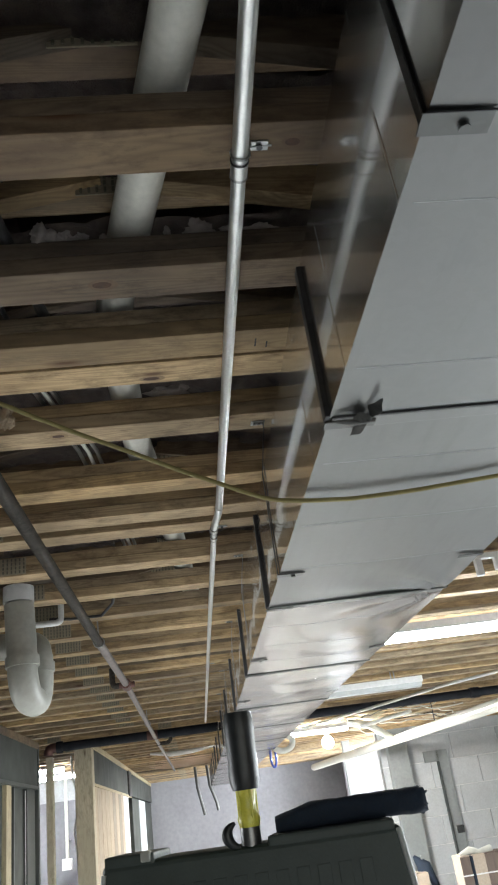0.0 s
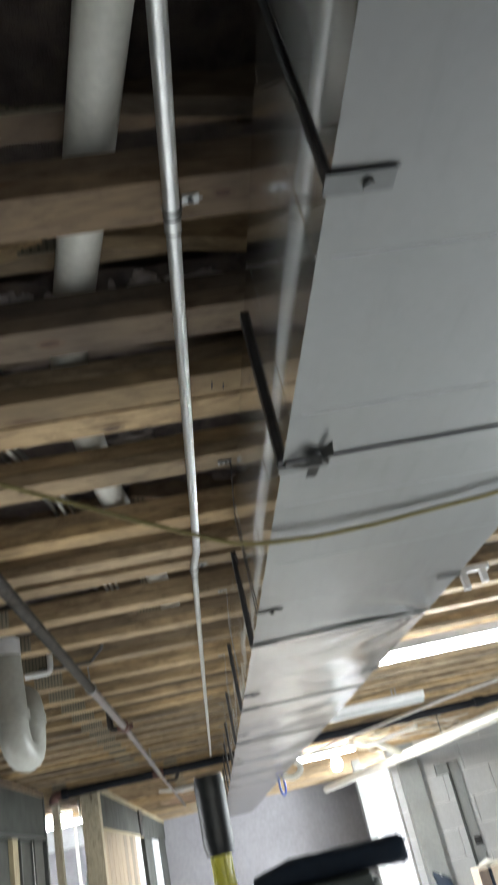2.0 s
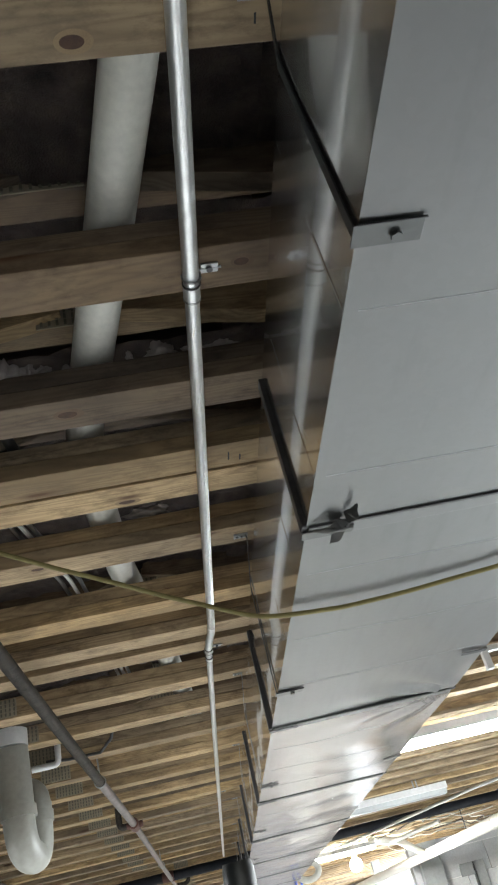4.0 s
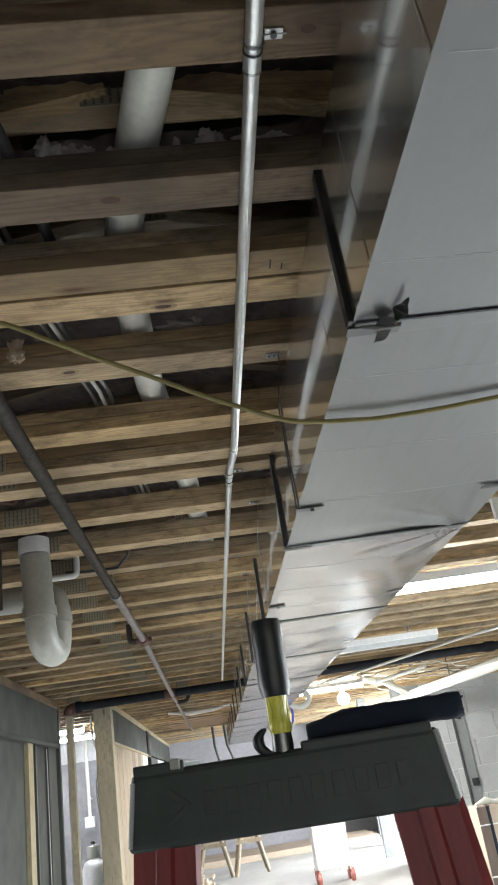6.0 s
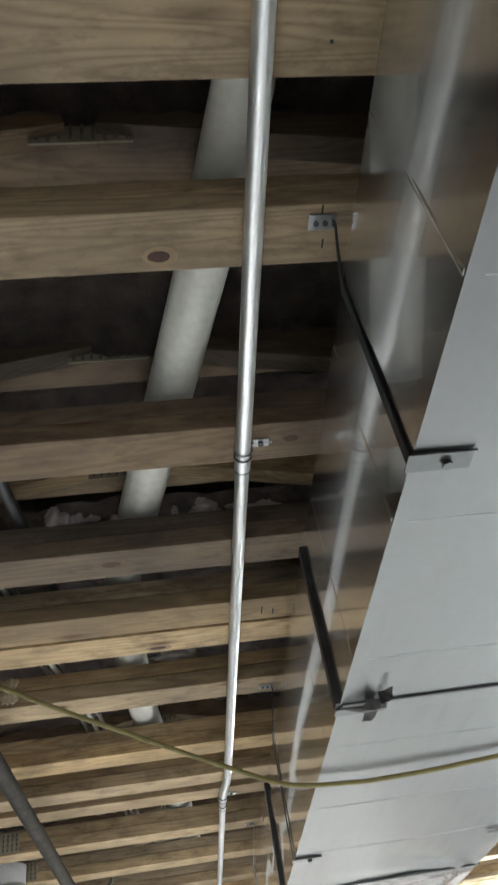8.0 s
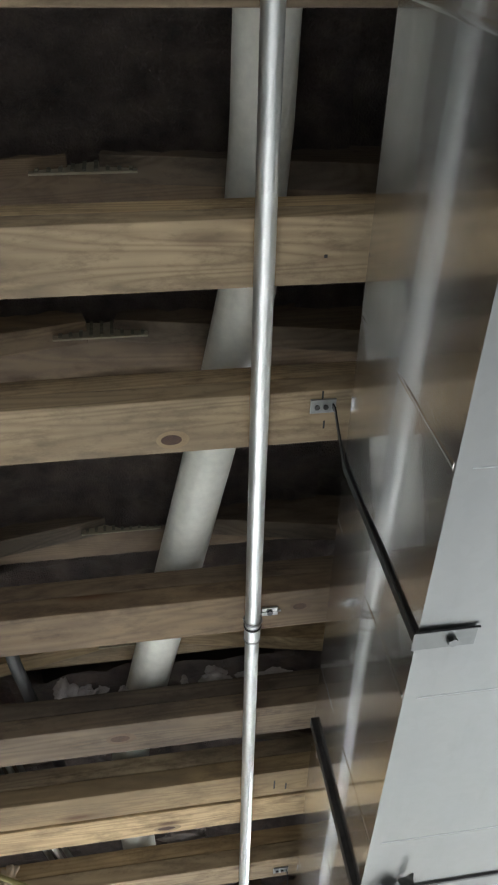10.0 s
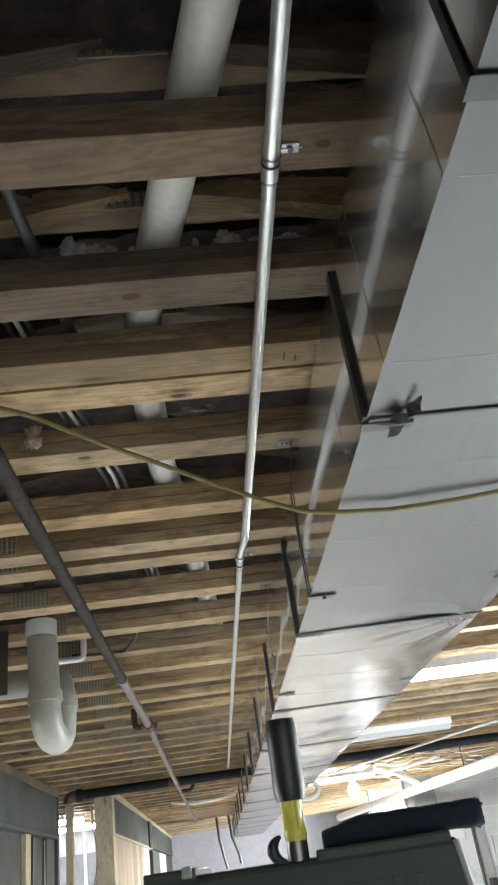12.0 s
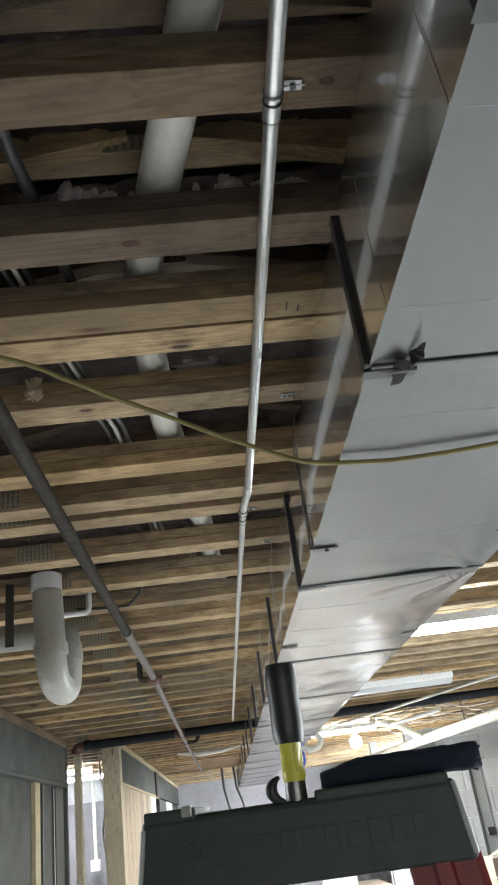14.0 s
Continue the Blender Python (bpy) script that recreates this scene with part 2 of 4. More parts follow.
def box(bm, x0, x1, y0, y1, z0, z1, bevel=0.0):
    v = [bm.verts.new((x, y, z)) for x in (x0, x1) for y in (y0, y1) for z in (z0, z1)]
    fs = [bm.faces.new([v[i] for i in q]) for q in ((0, 1, 3, 2), (4, 6, 7, 5), (0, 4, 5, 1), (2, 3, 7, 6), (0, 2, 6, 4), (1, 5, 7, 3))]
    if bevel:
        edges = {e for f in fs for e in f.edges}
        bmesh.ops.bevel(bm, geom=list(edges), offset=bevel, segments=2, affect="EDGES", profile=0.6)
    return bm


def boxed(*a, **k):
    return box(bmesh.new(), *a, **k)


def tube(points, r, seg=12, closed=True, bm=None):
    """A round bar along the points; r may be one radius or one a point."""
    bm = bm or bmesh.new()
    pts = [Vector(p) for p in points]
    rs = [r] * len(pts) if isinstance(r, (int, float)) else list(r)
    rings, side = [], None
    for i, p in enumerate(pts):
        d = (pts[min(i + 1, len(pts) - 1)] - pts[max(i - 1, 0)]).normalized()
        if side is None:
            side = d.cross(Vector((0, 0, 1)) if abs(d.z) < 0.9 else Vector((1, 0, 0))).normalized()
        side = (side - d * side.dot(d)).normalized()
        up = d.cross(side)
        rings.append([bm.verts.new(p + rs[i] * (math.cos(a) * side + math.sin(a) * up)) for a in (math.tau * k / seg for k in range(seg))])
    for a, b in zip(rings, rings[1:]):
        for k in range(seg):
            bm.faces.new((a[k], a[(k + 1) % seg], b[(k + 1) % seg], b[k])).smooth = True
    if closed:
        for f in (bm.faces.new(rings[0][::-1]), bm.faces.new(rings[-1])):
            for e in f.edges:
                e.smooth = False
    return bm


def arc(a, b, c, n=8):
    """Points of a smooth bend from a by the corner b to c."""
    a, b, c = Vector(a), Vector(b), Vector(c)
    return [(1 - t) ** 2 * a + 2 * t * (1 - t) * b + t * t * c for t in (i / n for i in range(n + 1))]


def mesh(name, bm, material):
    bmesh.ops.recalc_face_normals(bm, faces=bm.faces)
    me = bpy.data.meshes.new(name)
    bm.to_mesh(me)
    bm.free()
    me.materials.append(material)
    return me


def part(name, bm, material, parent, label=""):
    ob = new(name, mesh(name, bm, material) if isinstance(bm, bmesh.types.BMesh) else bm)
    ob.parent = parent
    return tagged(ob, label)


def thing(name, label, category, group="", kind="", at=(0, 0, 0)):
    ob = new(name)
    ob.location = at
    return tagged(ob, label, category, group, kind)


def solid(name, bm, material, label, category, group="", kind=""):
    return tagged(new(name, mesh(name, bm, material)), label, category, group, kind)


# ---- setting ----
CEIL = 2.55                       # underside of the trusses
solid("floor", boxed(-6.5, 6.5, -4.2, 20.5, -0.15, 0.0), M_CONCRETE, "pale dusty concrete slab floor", "floor", kind="structure")
solid("ceiling", boxed(-6.5, 6.5, -4.2, 20.5, 2.803, 2.85), M_OSB, "board subfloor above the open trusses, coloured dark for shade", "ceiling", kind="structure")
solid("wall_rear_left", boxed(-6.5, -1.5, -4.2, -4.0, 0, 2.803), M_GREYWALL, "plain grey board wall", "wall", kind="structure")
solid("wall_rear_right", boxed(2.7, 6.5, -4.2, -4.0, 0, 2.803), M_GREYWALL, "plain grey board wall", "wall", kind="structure")
solid("wall_rear_top", boxed(-1.5, 2.7, -4.2, -4.0, 2.4, 2.803), M_GREYWALL, "plain grey wall over the opening", "wall", kind="structure")
solid("wall_east", boxed(6.3, 6.5, 7.9, 13.8, 0, 2.803), M_GREYWALL, "plain grey board wall", "wall", kind="structure")
solid("wall_east_lintel", boxed(6.3, 6.5, 1.9, 7.9, 2.3, 2.803), M_GREYWALL, "plain grey wall over the side opening", "wall", kind="structure")
solid("wall_east_rear", boxed(6.3, 6.5, -4.0, 1.9, 0, 2.803), M_GREYWALL, "plain grey board wall", "wall", kind="structure")
solid("wall_east_far", boxed(6.3, 6.5, 16.6, 20.3, 0, 2.803), M_WHITEBLOCK, "white painted wall beside the door opening", "wall", kind="structure")
solid("wall_west_outer", boxed(-6.5, -6.3, -4.0, 20.3, 0, 2.803), M_GREYWALL, "plain grey board wall", "wall", kind="structure")
solid("wall_north", boxed(-6.5, 6.5, 20.3, 20.5, 0, 2.803), M_DARKWALL, "dark grey far block wall", "wall", kind="structure")

# ---- floor trusses ----


# stained old chords; also webs and top chords with bay shade in their colour
M_TRUSS_OLD_SHADED = lumber("old_and_shaded_truss_lumber", (0.235, 0.168, 0.100), (0.095, 0.06, 0.037), (0.05, 0.037, 0.031))


def plate(t, px, pz):
    """A zinc plate pressed into the chord's face, with rows of punched teeth."""
    p = part("nail_plate", boxed(px - 0.07, px + 0.07, -0.0025, 0.0005, pz, pz + 0.064), M_BRASS, t, "toothed zinc nail plate")
    bm = bmesh.new()
    for i in range(9):
        for j in range(4):
            x, z = px - 0.062 + 0.0152 * i, pz + 0.004 + 0.0155 * j
            box(bm, x, x + 0.005, -0.0055, -0.002, z, z + 0.011)
    part("teeth", bm, M_TEETH, p)


def truss(x0, x1, y, phase, chord=M_TRUSS, web=M_TRUSS_OLD_SHADED):
    """An open-web wooden floor truss, with doubled bottom chord, whose near bottom edge lies at y."""
    t = thing("floor_truss", "open-web pine floor truss with doubled bottom chord", "truss", "floor trusses", at=(0, y, CEIL))
    part("bottom_chord", boxed(x0, x1, 0, 0.087, 0, 0.037, bevel=0.0025), chord, t)
    part("bottom_chord", boxed(x0, x1, 0.001, 0.086, 0.0385, 0.075, bevel=0.0025), chord, t)
    # upper members take the dark lumber by default, as painted shade
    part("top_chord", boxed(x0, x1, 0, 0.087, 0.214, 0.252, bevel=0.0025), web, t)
    step = 1.16
    k = math.floor((x0 - phase) / step)
    while phase + step * k < x1 + step / 2:
        for s in (-1, 1):
            xa, xb = phase + step * k + s * 0.02, phase + step * k + s * 0.56
            if x0 < min(xa, xb) and max(xa, xb) < x1:
                bm = boxed(0, 0.52, 0.002, 0.085, -0.019, 0.019, bevel=0.002)
                d = Vector((xb - xa, 0, 0.088 - 0.200))
                bm.transform(Matrix.Translation((xa, 0, 0.200)) @ d.to_track_quat("X", "Y").to_matrix().to_4x4() @ Matrix.Diagonal((d.length / 0.52, 1, 1, 1)))
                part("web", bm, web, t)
        for px, pz in ((phase + step * k, 0.18), (phase + step * k + step / 2, 0.006)):
            if x0 + 0.1 < px < 0.3:
                plate(t, px, pz)
        k += 1
    return t


NEAR_EDGES = [-0.86, -0.49, -0.11, 0.189, 0.431, 0.822, 1.134, 1.362, 1.459, 1.739, 2.113, 2.36, 2.503, 2.88]
first = truss(-2.7, 6.2, NEAR_EDGES[0], -0.05)
old = truss(-2.7, 6.2, 0.822, -0.05, M_TRUSS_OLD_SHADED)
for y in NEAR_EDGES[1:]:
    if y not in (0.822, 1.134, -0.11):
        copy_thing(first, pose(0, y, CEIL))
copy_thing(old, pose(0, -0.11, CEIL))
truss(-2.7, 6.2, 1.134, -0.05, M_TRUSS_OLD_SHADED, M_TRUSS)
y = 3.262
while y < 8.3:
    copy_thing(first, pose(0, y, CEIL))
    y += 0.372
for y in (-1.25, -1.65, -2.05, -2.45, -2.85, -3.25, -3.65):
    copy_thing(first, pose(0, y, CEIL))
KNOTS = [(0.431, 0.039, 0.495, 0.017, 0.010), (1.134, -0.084, 1.176, 0.021, 0.011), (1.459, -0.013, 1.525, 0.022, 0.008), (0.822, 0.24, 0.86, 0.014, 0.009), (0.189, -0.2, 0.24, 0.012, 0.007), (1.739, -0.26, 1.768, 0.018, 0.008)]
MARKS = [(1.362, 0.218, 1.409, 0.003, 0.030), (1.362, 0.243, 1.420, 0.003, 0.022), (0.431, 0.247, 0.441, 0.0025, 0.018), (0.431, 0.252, 0.488, 0.0025, 0.013), (0.189, 0.235, 0.239, 0.004, 0.004)]
near = {round(o.location.y, 3): o for o in scene.collection.objects if o.name.startswith("floor_truss") and o.type == "EMPTY"}
M_KNOT = plain("knot_wood", (0.04, 0.016, 0.008), (0.085, 0.036, 0.018), 90, (0.5, 0.7), bump=0.3)
M_RING = plain("knot_ring_wood", (0.26, 0.18, 0.10), (0.34, 0.245, 0.14), 40, (0.6, 0.8), bump=0.3)
M_RING_OLD = plain("old_knot_ring_wood", (0.11, 0.07, 0.042), (0.16, 0.105, 0.065), 40, (0.6, 0.8), bump=0.3)
M_PENCIL = plain("pencil_mark", (0.03, 0.03, 0.03), (0.05, 0.05, 0.05), 60, (0.6, 0.8))
for ty, x, y, rx, ry in KNOTS:
    bm = bmesh.new()
    bmesh.ops.create_cone(bm, cap_ends=True, segments=18, radius1=1, radius2=0.8, depth=1, matrix=Matrix.Translation((x, y - ty, -0.0002)) @ Matrix.Diagonal((rx * 0.85, ry * 0.85, 0.0009, 1)))
    kn = part("knot", bm, M_KNOT, near[ty], "dark red-brown knot")
    bm = bmesh.new()
    bmesh.ops.create_cone(bm, cap_ends=True, segments=20, radius1=1, radius2=0.9, depth=1, matrix=Matrix.Translation((x + 0.002, y - ty, -0.0001)) @ Matrix.Diagonal((rx * 1.35, ry * 1.5, 0.0005, 1)))
    part("knot_ring", bm, M_RING_OLD if ty in (0.822, 1.134) else M_RING, kn, "brown ring of grain round the knot")
for ty, x, y, lx, ly in MARKS:
    part("pencil_mark", boxed(x - lx / 2, x + lx / 2, y - ty - ly / 2, y - ty + ly / 2, -0.0006, 0.0002), M_PENCIL, near[ty], "dark pencil tick")
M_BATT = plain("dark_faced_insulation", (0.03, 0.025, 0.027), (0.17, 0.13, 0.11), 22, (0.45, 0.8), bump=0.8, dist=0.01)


def wad(x0, x1, y0, y1, z, seed):
    """One crumpled length of insulation."""
    bm = bmesh.new()
    nx, ny = int((x1 - x0) / 0.015), max(4, int((y1 - y0) / 0.015))
    off, g = Vector((seed, 0, 0)), []
    for i in range(nx + 1):
        row = []
        for j in range(ny + 1):
            p = Vector((x0 + (x1 - x0) * i / nx, y0 + (y1 - y0) * j / ny, z))
            p.z += 0.020 * noise.noise(p * 5 + off) + 0.024 * abs(noise.noise(p * 13 + off)) + 0.012 * noise.noise(p * 34 + off)
            row.append(bm.verts.new(p))
        g.append(row)
    for i in range(nx):
        for j in range(ny):
            bm.faces.new((g[i][j], g[i + 1][j], g[i + 1][j + 1], g[i][j + 1])).smooth = True
    bmesh.ops.solidify(bm, geom=bm.faces[:], thickness=-0.03)
    return bm


def batt(y0, y1, x0, x1, seed):
    """Dark crumpled insulation stuffed between two trusses, in lengths that overlap."""
    t = thing("insulation_batt", "dark crumpled insulation stuffed between trusses", "insulation", "insulation batts")
    for k in range(5):
        xa = x0 + (x1 - x0) * k / 5
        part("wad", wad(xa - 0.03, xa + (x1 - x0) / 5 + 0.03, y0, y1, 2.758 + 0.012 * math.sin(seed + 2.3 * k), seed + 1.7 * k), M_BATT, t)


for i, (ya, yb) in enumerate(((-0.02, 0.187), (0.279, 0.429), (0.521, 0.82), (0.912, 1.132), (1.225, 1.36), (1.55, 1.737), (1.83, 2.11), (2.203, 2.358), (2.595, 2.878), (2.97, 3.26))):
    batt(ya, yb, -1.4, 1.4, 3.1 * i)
far = truss(-2.7, 6.2, 8.75, 0.3)
y = 9.15
while y < 20.0:
    copy_thing(far, pose(0, y, CEIL))
    y += 0.4

# ---- sheet metal duct ----
DX0, DX1, DZ0, DZ1 = 0.26, 0.797, 2.172, 2.465
DY0, DY1 = -1.32, 16.0
JOINTS = [-0.133 + 1.1915 * i for i in range(14)]
duct = thing("air_duct", "long rectangular galvanised steel air duct below the trusses", "duct")


def duct_section(y0, y1):
    """Four sheets of one section; each sheet sags or bulges a little between its joints."""
    def sheet(fn, n, m):
        bm = bmesh.new()
        g = [[bm.verts.new(fn(i / n, j / m)) for j in range(m + 1)] for i in range(n + 1)]
        for i in range(n):
            for j in range(m):
                bm.faces.new((g[i][j], g[i + 1][j], g[i + 1][j + 1], g[i][j + 1])).smooth = True
        return bm
    seed = y0 * 3.7

    def belly(u, v):
        return math.sin(math.pi * u) * math.sin(math.pi * v)

    def lump(u, v):
        d = belly(u, v) * noise.noise(Vector((u * 2.2 + seed, v * 2.6, seed))) * 0.004
        if y0 > 2.0:         # the further sheets are loosely hung and buckle
            d += belly(u, v) ** 0.5 * (0.010 * noise.noise(Vector((u * 2.2 + seed, v * 3.0, seed))) + 0.0035 * noise.noise(Vector((u * 4 - seed, v * 7, seed))))
            d -= 0.005 * belly(u, v)
        if 0.5 < y0 < 3.0:   # pleats fanning from the pinched corner
            ex, ey = (1 - u) * 0.54, ((1 - v) if y0 < 2 else v) * 1.19
            r = math.hypot(ex, ey)
            d += 0.0085 * min(1, r / 0.06) * math.exp(-(r / 0.30) ** 2) * math.sin(10 * math.atan2(ey, ex + 1e-6) + 0.5)
        return d
    L = y1 - y0
    # the far sheets' brighter, warmer reflections are painted into their metal
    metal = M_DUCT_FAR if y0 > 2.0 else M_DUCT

    def under(u, v):
        return (DX0 + u * (DX1 - DX0), y0 + v * L, DZ0 - 0.003 * belly(u, v) + lump(u, v))
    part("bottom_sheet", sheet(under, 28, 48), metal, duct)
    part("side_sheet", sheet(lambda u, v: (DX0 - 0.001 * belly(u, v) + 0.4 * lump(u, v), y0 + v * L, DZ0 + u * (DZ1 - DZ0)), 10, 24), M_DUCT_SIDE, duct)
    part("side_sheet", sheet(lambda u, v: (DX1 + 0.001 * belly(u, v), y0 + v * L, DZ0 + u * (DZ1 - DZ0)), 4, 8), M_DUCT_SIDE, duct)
    part("top_sheet", sheet(lambda u, v: (DX0 + u * (DX1 - DX0), y0 + v * L, DZ1), 2, 2), M_DUCT, duct)
    # pressed stiffening beads across the sheets
    k = math.ceil((y0 + 0.06 - 0.272) / 0.32)
    while 0.272 + 0.32 * k < min(y1 - 0.06, 7.0):
        by = 0.272 + 0.32 * k
        line = [Vector(under(0.03 + 0.94 * i / 20, (by - y0) / L)) + Vector((0, 0, 0.0003)) for i in range(21)]
        # lighter metal than the sheet paints the highlight along each lower bead
        part("bead", tube(line, 0.0009, 8), M_STRAP, duct)
        part("bead", tube([(DX0 + 0.0194, by, DZ0 + 0.004), (DX0 + 0.0194, by, DZ1 - 0.003)], 0.02, 40), M_DUCT_SIDE, duct)
        k += 1


for ya, yb in zip([DY0] + JOINTS, JOINTS + [DY1]):
    if yb - ya > 0.2:
        duct_section(ya, yb)
part("end_cap", boxed(DX0, DX1, DY1 - 0.002, DY1 + 0.002, DZ0, DZ1), M_DUCT, duct)
for i, y in enumerate(JOINTS):
    # drive cleats at the sides and a slip joint below
    part("drive_cleat", boxed(DX0 - 0.008, DX0 + 0.001, y - 0.011, y + 0.011, DZ0 - 0.002, DZ1 - 0.004, bevel=0.002), M_CLEAT, duct, "dark folded drive cleat")
    part("drive_cleat", boxed(DX1 - 0.001, DX1 + 0.008, y - 0.011, y + 0.011, DZ0 - 0.002, DZ1 - 0.004, bevel=0.002), M_CLEAT, duct, "dark folded drive cleat")
    part("slip_joint", boxed(DX0 + 0.004, DX1 - 0.004, y - 0.002, y + 0.030, DZ0 - 0.0035, DZ0 + 0.001, bevel=0.001), M_DUCT, duct)
    part("joint_gap", boxed(DX0 + 0.004, DX1 - 0.004, y - 0.006, y - 0.002, DZ0 - 0.003, DZ0 + 0.001), M_CLEAT if y < 2 else M_STUD, duct)
    part("corner_tab", boxed(DX0 - 0.007, DX0 + 0.075, y + 0.004, y + 0.027, DZ0 - 0.006, DZ0 - 0.0035, bevel=0.0008), M_FOOT, duct)


def hanger(y, dark, top_y):
    """A steel strap from a truss, down the duct's side and hooked under it with a screw."""
    h = thing("duct_hanger", "galvanised strap hanger screwed under the duct", "hanger", "duct hangers")
    bm = bmesh.new()
    prof = [(0.262, top_y, CEIL - 0.004), (0.2635, top_y + 0.001, CEIL - 0.012), (DX0 - 0.0022, y, DZ1 - 0.012), (DX0 - 0.0022, y, DZ0 - 0.004)]
    w = 0.006
    pv = [[bm.verts.new((p[0] + dx, p[1] + s * (w if i > 1 else 0.004), p[2])) for s, dx in ((-1, 0), (1, 0), (1, -0.0018), (-1, -0.0018))] for i, p in enumerate(prof)]
    for a, b in zip(pv, pv[1:]):
        for k in range(4):
            bm.faces.new((a[k], a[(k + 1) % 4], b[(k + 1) % 4], b[k]))
    part("strap", bm, M_CLEAT if dark else M_STRAP, h)
    part("foot", boxed(DX0 - 0.006, DX0 + 0.062, y - 0.012, y + 0.014, DZ0 - 0.0042, DZ0 - 0.0026, bevel=0.0005), M_FOOT, h, "bent strap end")
    part("foot_lip", boxed(DX0 - 0.003, DX0 + 0.064, y - 0.0132, y - 0.0122, DZ0 - 0.0050, DZ0 - 0.0026), M_CLEAT, h)
    bm = bmesh.new()
    bmesh.ops.create_cone(bm, cap_ends=True, segments=6, radius1=0.006, radius2=0.005, depth=0.005, matrix=Matrix.Translation((DX0 + 0.036, y + 0.003, DZ0 - 0.0066)))
    part("screw", bm, M_FOOT, h, "hex-head screw")
    part("strap", boxed(DX1 + 0.0015, DX1 + 0.0035, y - 0.006, y + 0.006, DZ0 - 0.004, 2.80), M_FOOT, h)
    part("foot", boxed(DX1 - 0.062, DX1 + 0.0035, y - 0.010, y + 0.010, DZ0 - 0.0056, DZ0 - 0.0040, bevel=0.0005), M_CLEAT if y < 2.5 else M_FOOT, h, "bent strap end")
    bm = boxed(0.23, 0.266, top_y - 0.011, top_y + 0.011, CEIL - 0.004, CEIL - 0.0008, bevel=0.0008)
    clip = part("clip", bm, M_STRAP, h, "small nailed plate")
    for dx in (0.239, 0.251):
        bm = bmesh.new()
        bmesh.ops.create_cone(bm, cap_ends=True, segments=8, radius1=0.004, radius2=0.003, depth=0.003, matrix=Matrix.Translation((dx, top_y, CEIL - 0.0055)))
        part("nail_head", bm, M_GREYSTEEL, clip)


for y, dark, ty in ((0.490, True, 0.455), (1.91, True, 1.79), (3.10, False, 2.92), (4.28, False, 4.05), (5.5, False, 5.54), (6.7, False, 6.65), (7.9, False, 7.77)):
    hanger(y, dark, ty)

# torn tape caught in the joint
tape = thing("tape_scrap", "torn scrap of grey tape dangling from the duct joint", "tape")
bm = bmesh.new()
for ang, ln in ((2.0, 0.062), (3.3, 0.034), (4.75, 0.075)):
    rows_v = []
    for i in range(9):
        u = i / 8
        w = 0.0095 * math.sin(math.pi * min(1, 0.12 + u * 0.88)) * (1 + 0.3 * math.sin(9 * u + ang))
        tw = 0.9 * u + ang
        c = Vector((math.cos(ang) * ln * u, math.sin(ang) * ln * u * 0.9, -0.005 - 0.006 * u * u))
        sdv = Vector((-math.sin(ang) * math.cos(tw * 0.5), math.cos(ang) * math.cos(tw * 0.5), math.sin(tw * 0.5)))
        rows_v.append((bm.verts.new(c - w * sdv), bm.verts.new(c + w * sdv)))
    for a, b in zip(rows_v, rows_v[1:]):
        bm.faces.new((a[0], a[1], b[1], b[0])).smooth = True
bmesh.ops.solidify(bm, geom=bm.faces[:], thickness=0.0012)
bm.transform(Matrix.Translation((0.322, 1.045, DZ0 - 0.004)))
part("tape_strip", bm, M_TAPE, tape)
part("tape_knot", tube([(0.268, 1.056, DZ0 - 0.008), (0.29, 1.054, DZ0 - 0.013), (0.33, 1.056, DZ0 - 0.012)], [0.002, 0.005, 0.003], 8), M_TAPE, tape)

# ---- conduit ----
emt = thing("steel_conduit", "shiny galvanised conduit strapped under the trusses", "conduit")
CX, CZ = 0.157, 2.5335
part("tube", tube([(CX + 0.001, -2.5, CZ), (CX, 0.88, CZ)], 0.0128, 20), M_EMT, emt)
part("tube", tube([(CX, 0.88, CZ), (CX, 2.33, CZ)] + arc((0.157, 2.33, CZ), (0.157, 2.40, CZ), (0.147, 2.45, CZ - 0.006), 6) + [(0.143, 2.50, CZ - 0.01)], 0.0121, 20), M_EMT, emt)
part("tube", tube([(0.143, 2.5, CZ - 0.01), (0.142, 4.6, CZ - 0.012), (0.146, 8.3, CZ - 0.012)], 0.0106, 16), M_EMT, emt)


def coupling(y, x, z, r):
    c = part("coupling", tube([(x, y - 0.018, z), (x, y + 0.018, z)], r + 0.0010, 20), M_EMT, emt)
    part("ring", tube([(x, y - 0.018, z), (x, y - 0.015, z)], r + 0.0019, 20), M_CLEAT, c)
    part("ring", tube([(x, y + 0.013, z), (x, y + 0.017, z)], r + 0.0017, 20), M_STRAP, c)
    return c


coupling(0.893, CX, CZ, 0.0128)
coupling(2.52, 0.143, CZ - 0.01, 0.0120)
coupling(2.60, 0.143, CZ - 0.01, 0.0112)
for y, x in ((0.862, CX), (2.56, 0.143), (5.2, 0.142)):
    st = part("pipe_strap", tube([(x + 0.0148 * math.cos(a), y, CZ - 0.001 + 0.0148 * math.sin(a)) for a in (math.pi * (0.95 - i / 9 * 1.9) for i in range(10))] + [(x + 0.02, y, CEIL - 0.003), (x + 0.05, y, CEIL - 0.003)], 0.002, 6), M_STRAP, emt)
    part("strap_ear", boxed(x + 0.018, x + 0.045, y - 0.009, y + 0.009, CEIL - 0.004, CEIL - 0.0005, bevel=0.001), M_STRAP, st)
    bm = bmesh.new()
    bmesh.ops.create_cone(bm, cap_ends=True, segments=10, radius1=0.0052, radius2=0.004, depth=0.004, matrix=Matrix.Translation((x + 0.031, y, CEIL - 0.006)))
    part("screw", bm, M_CLEAT, st)

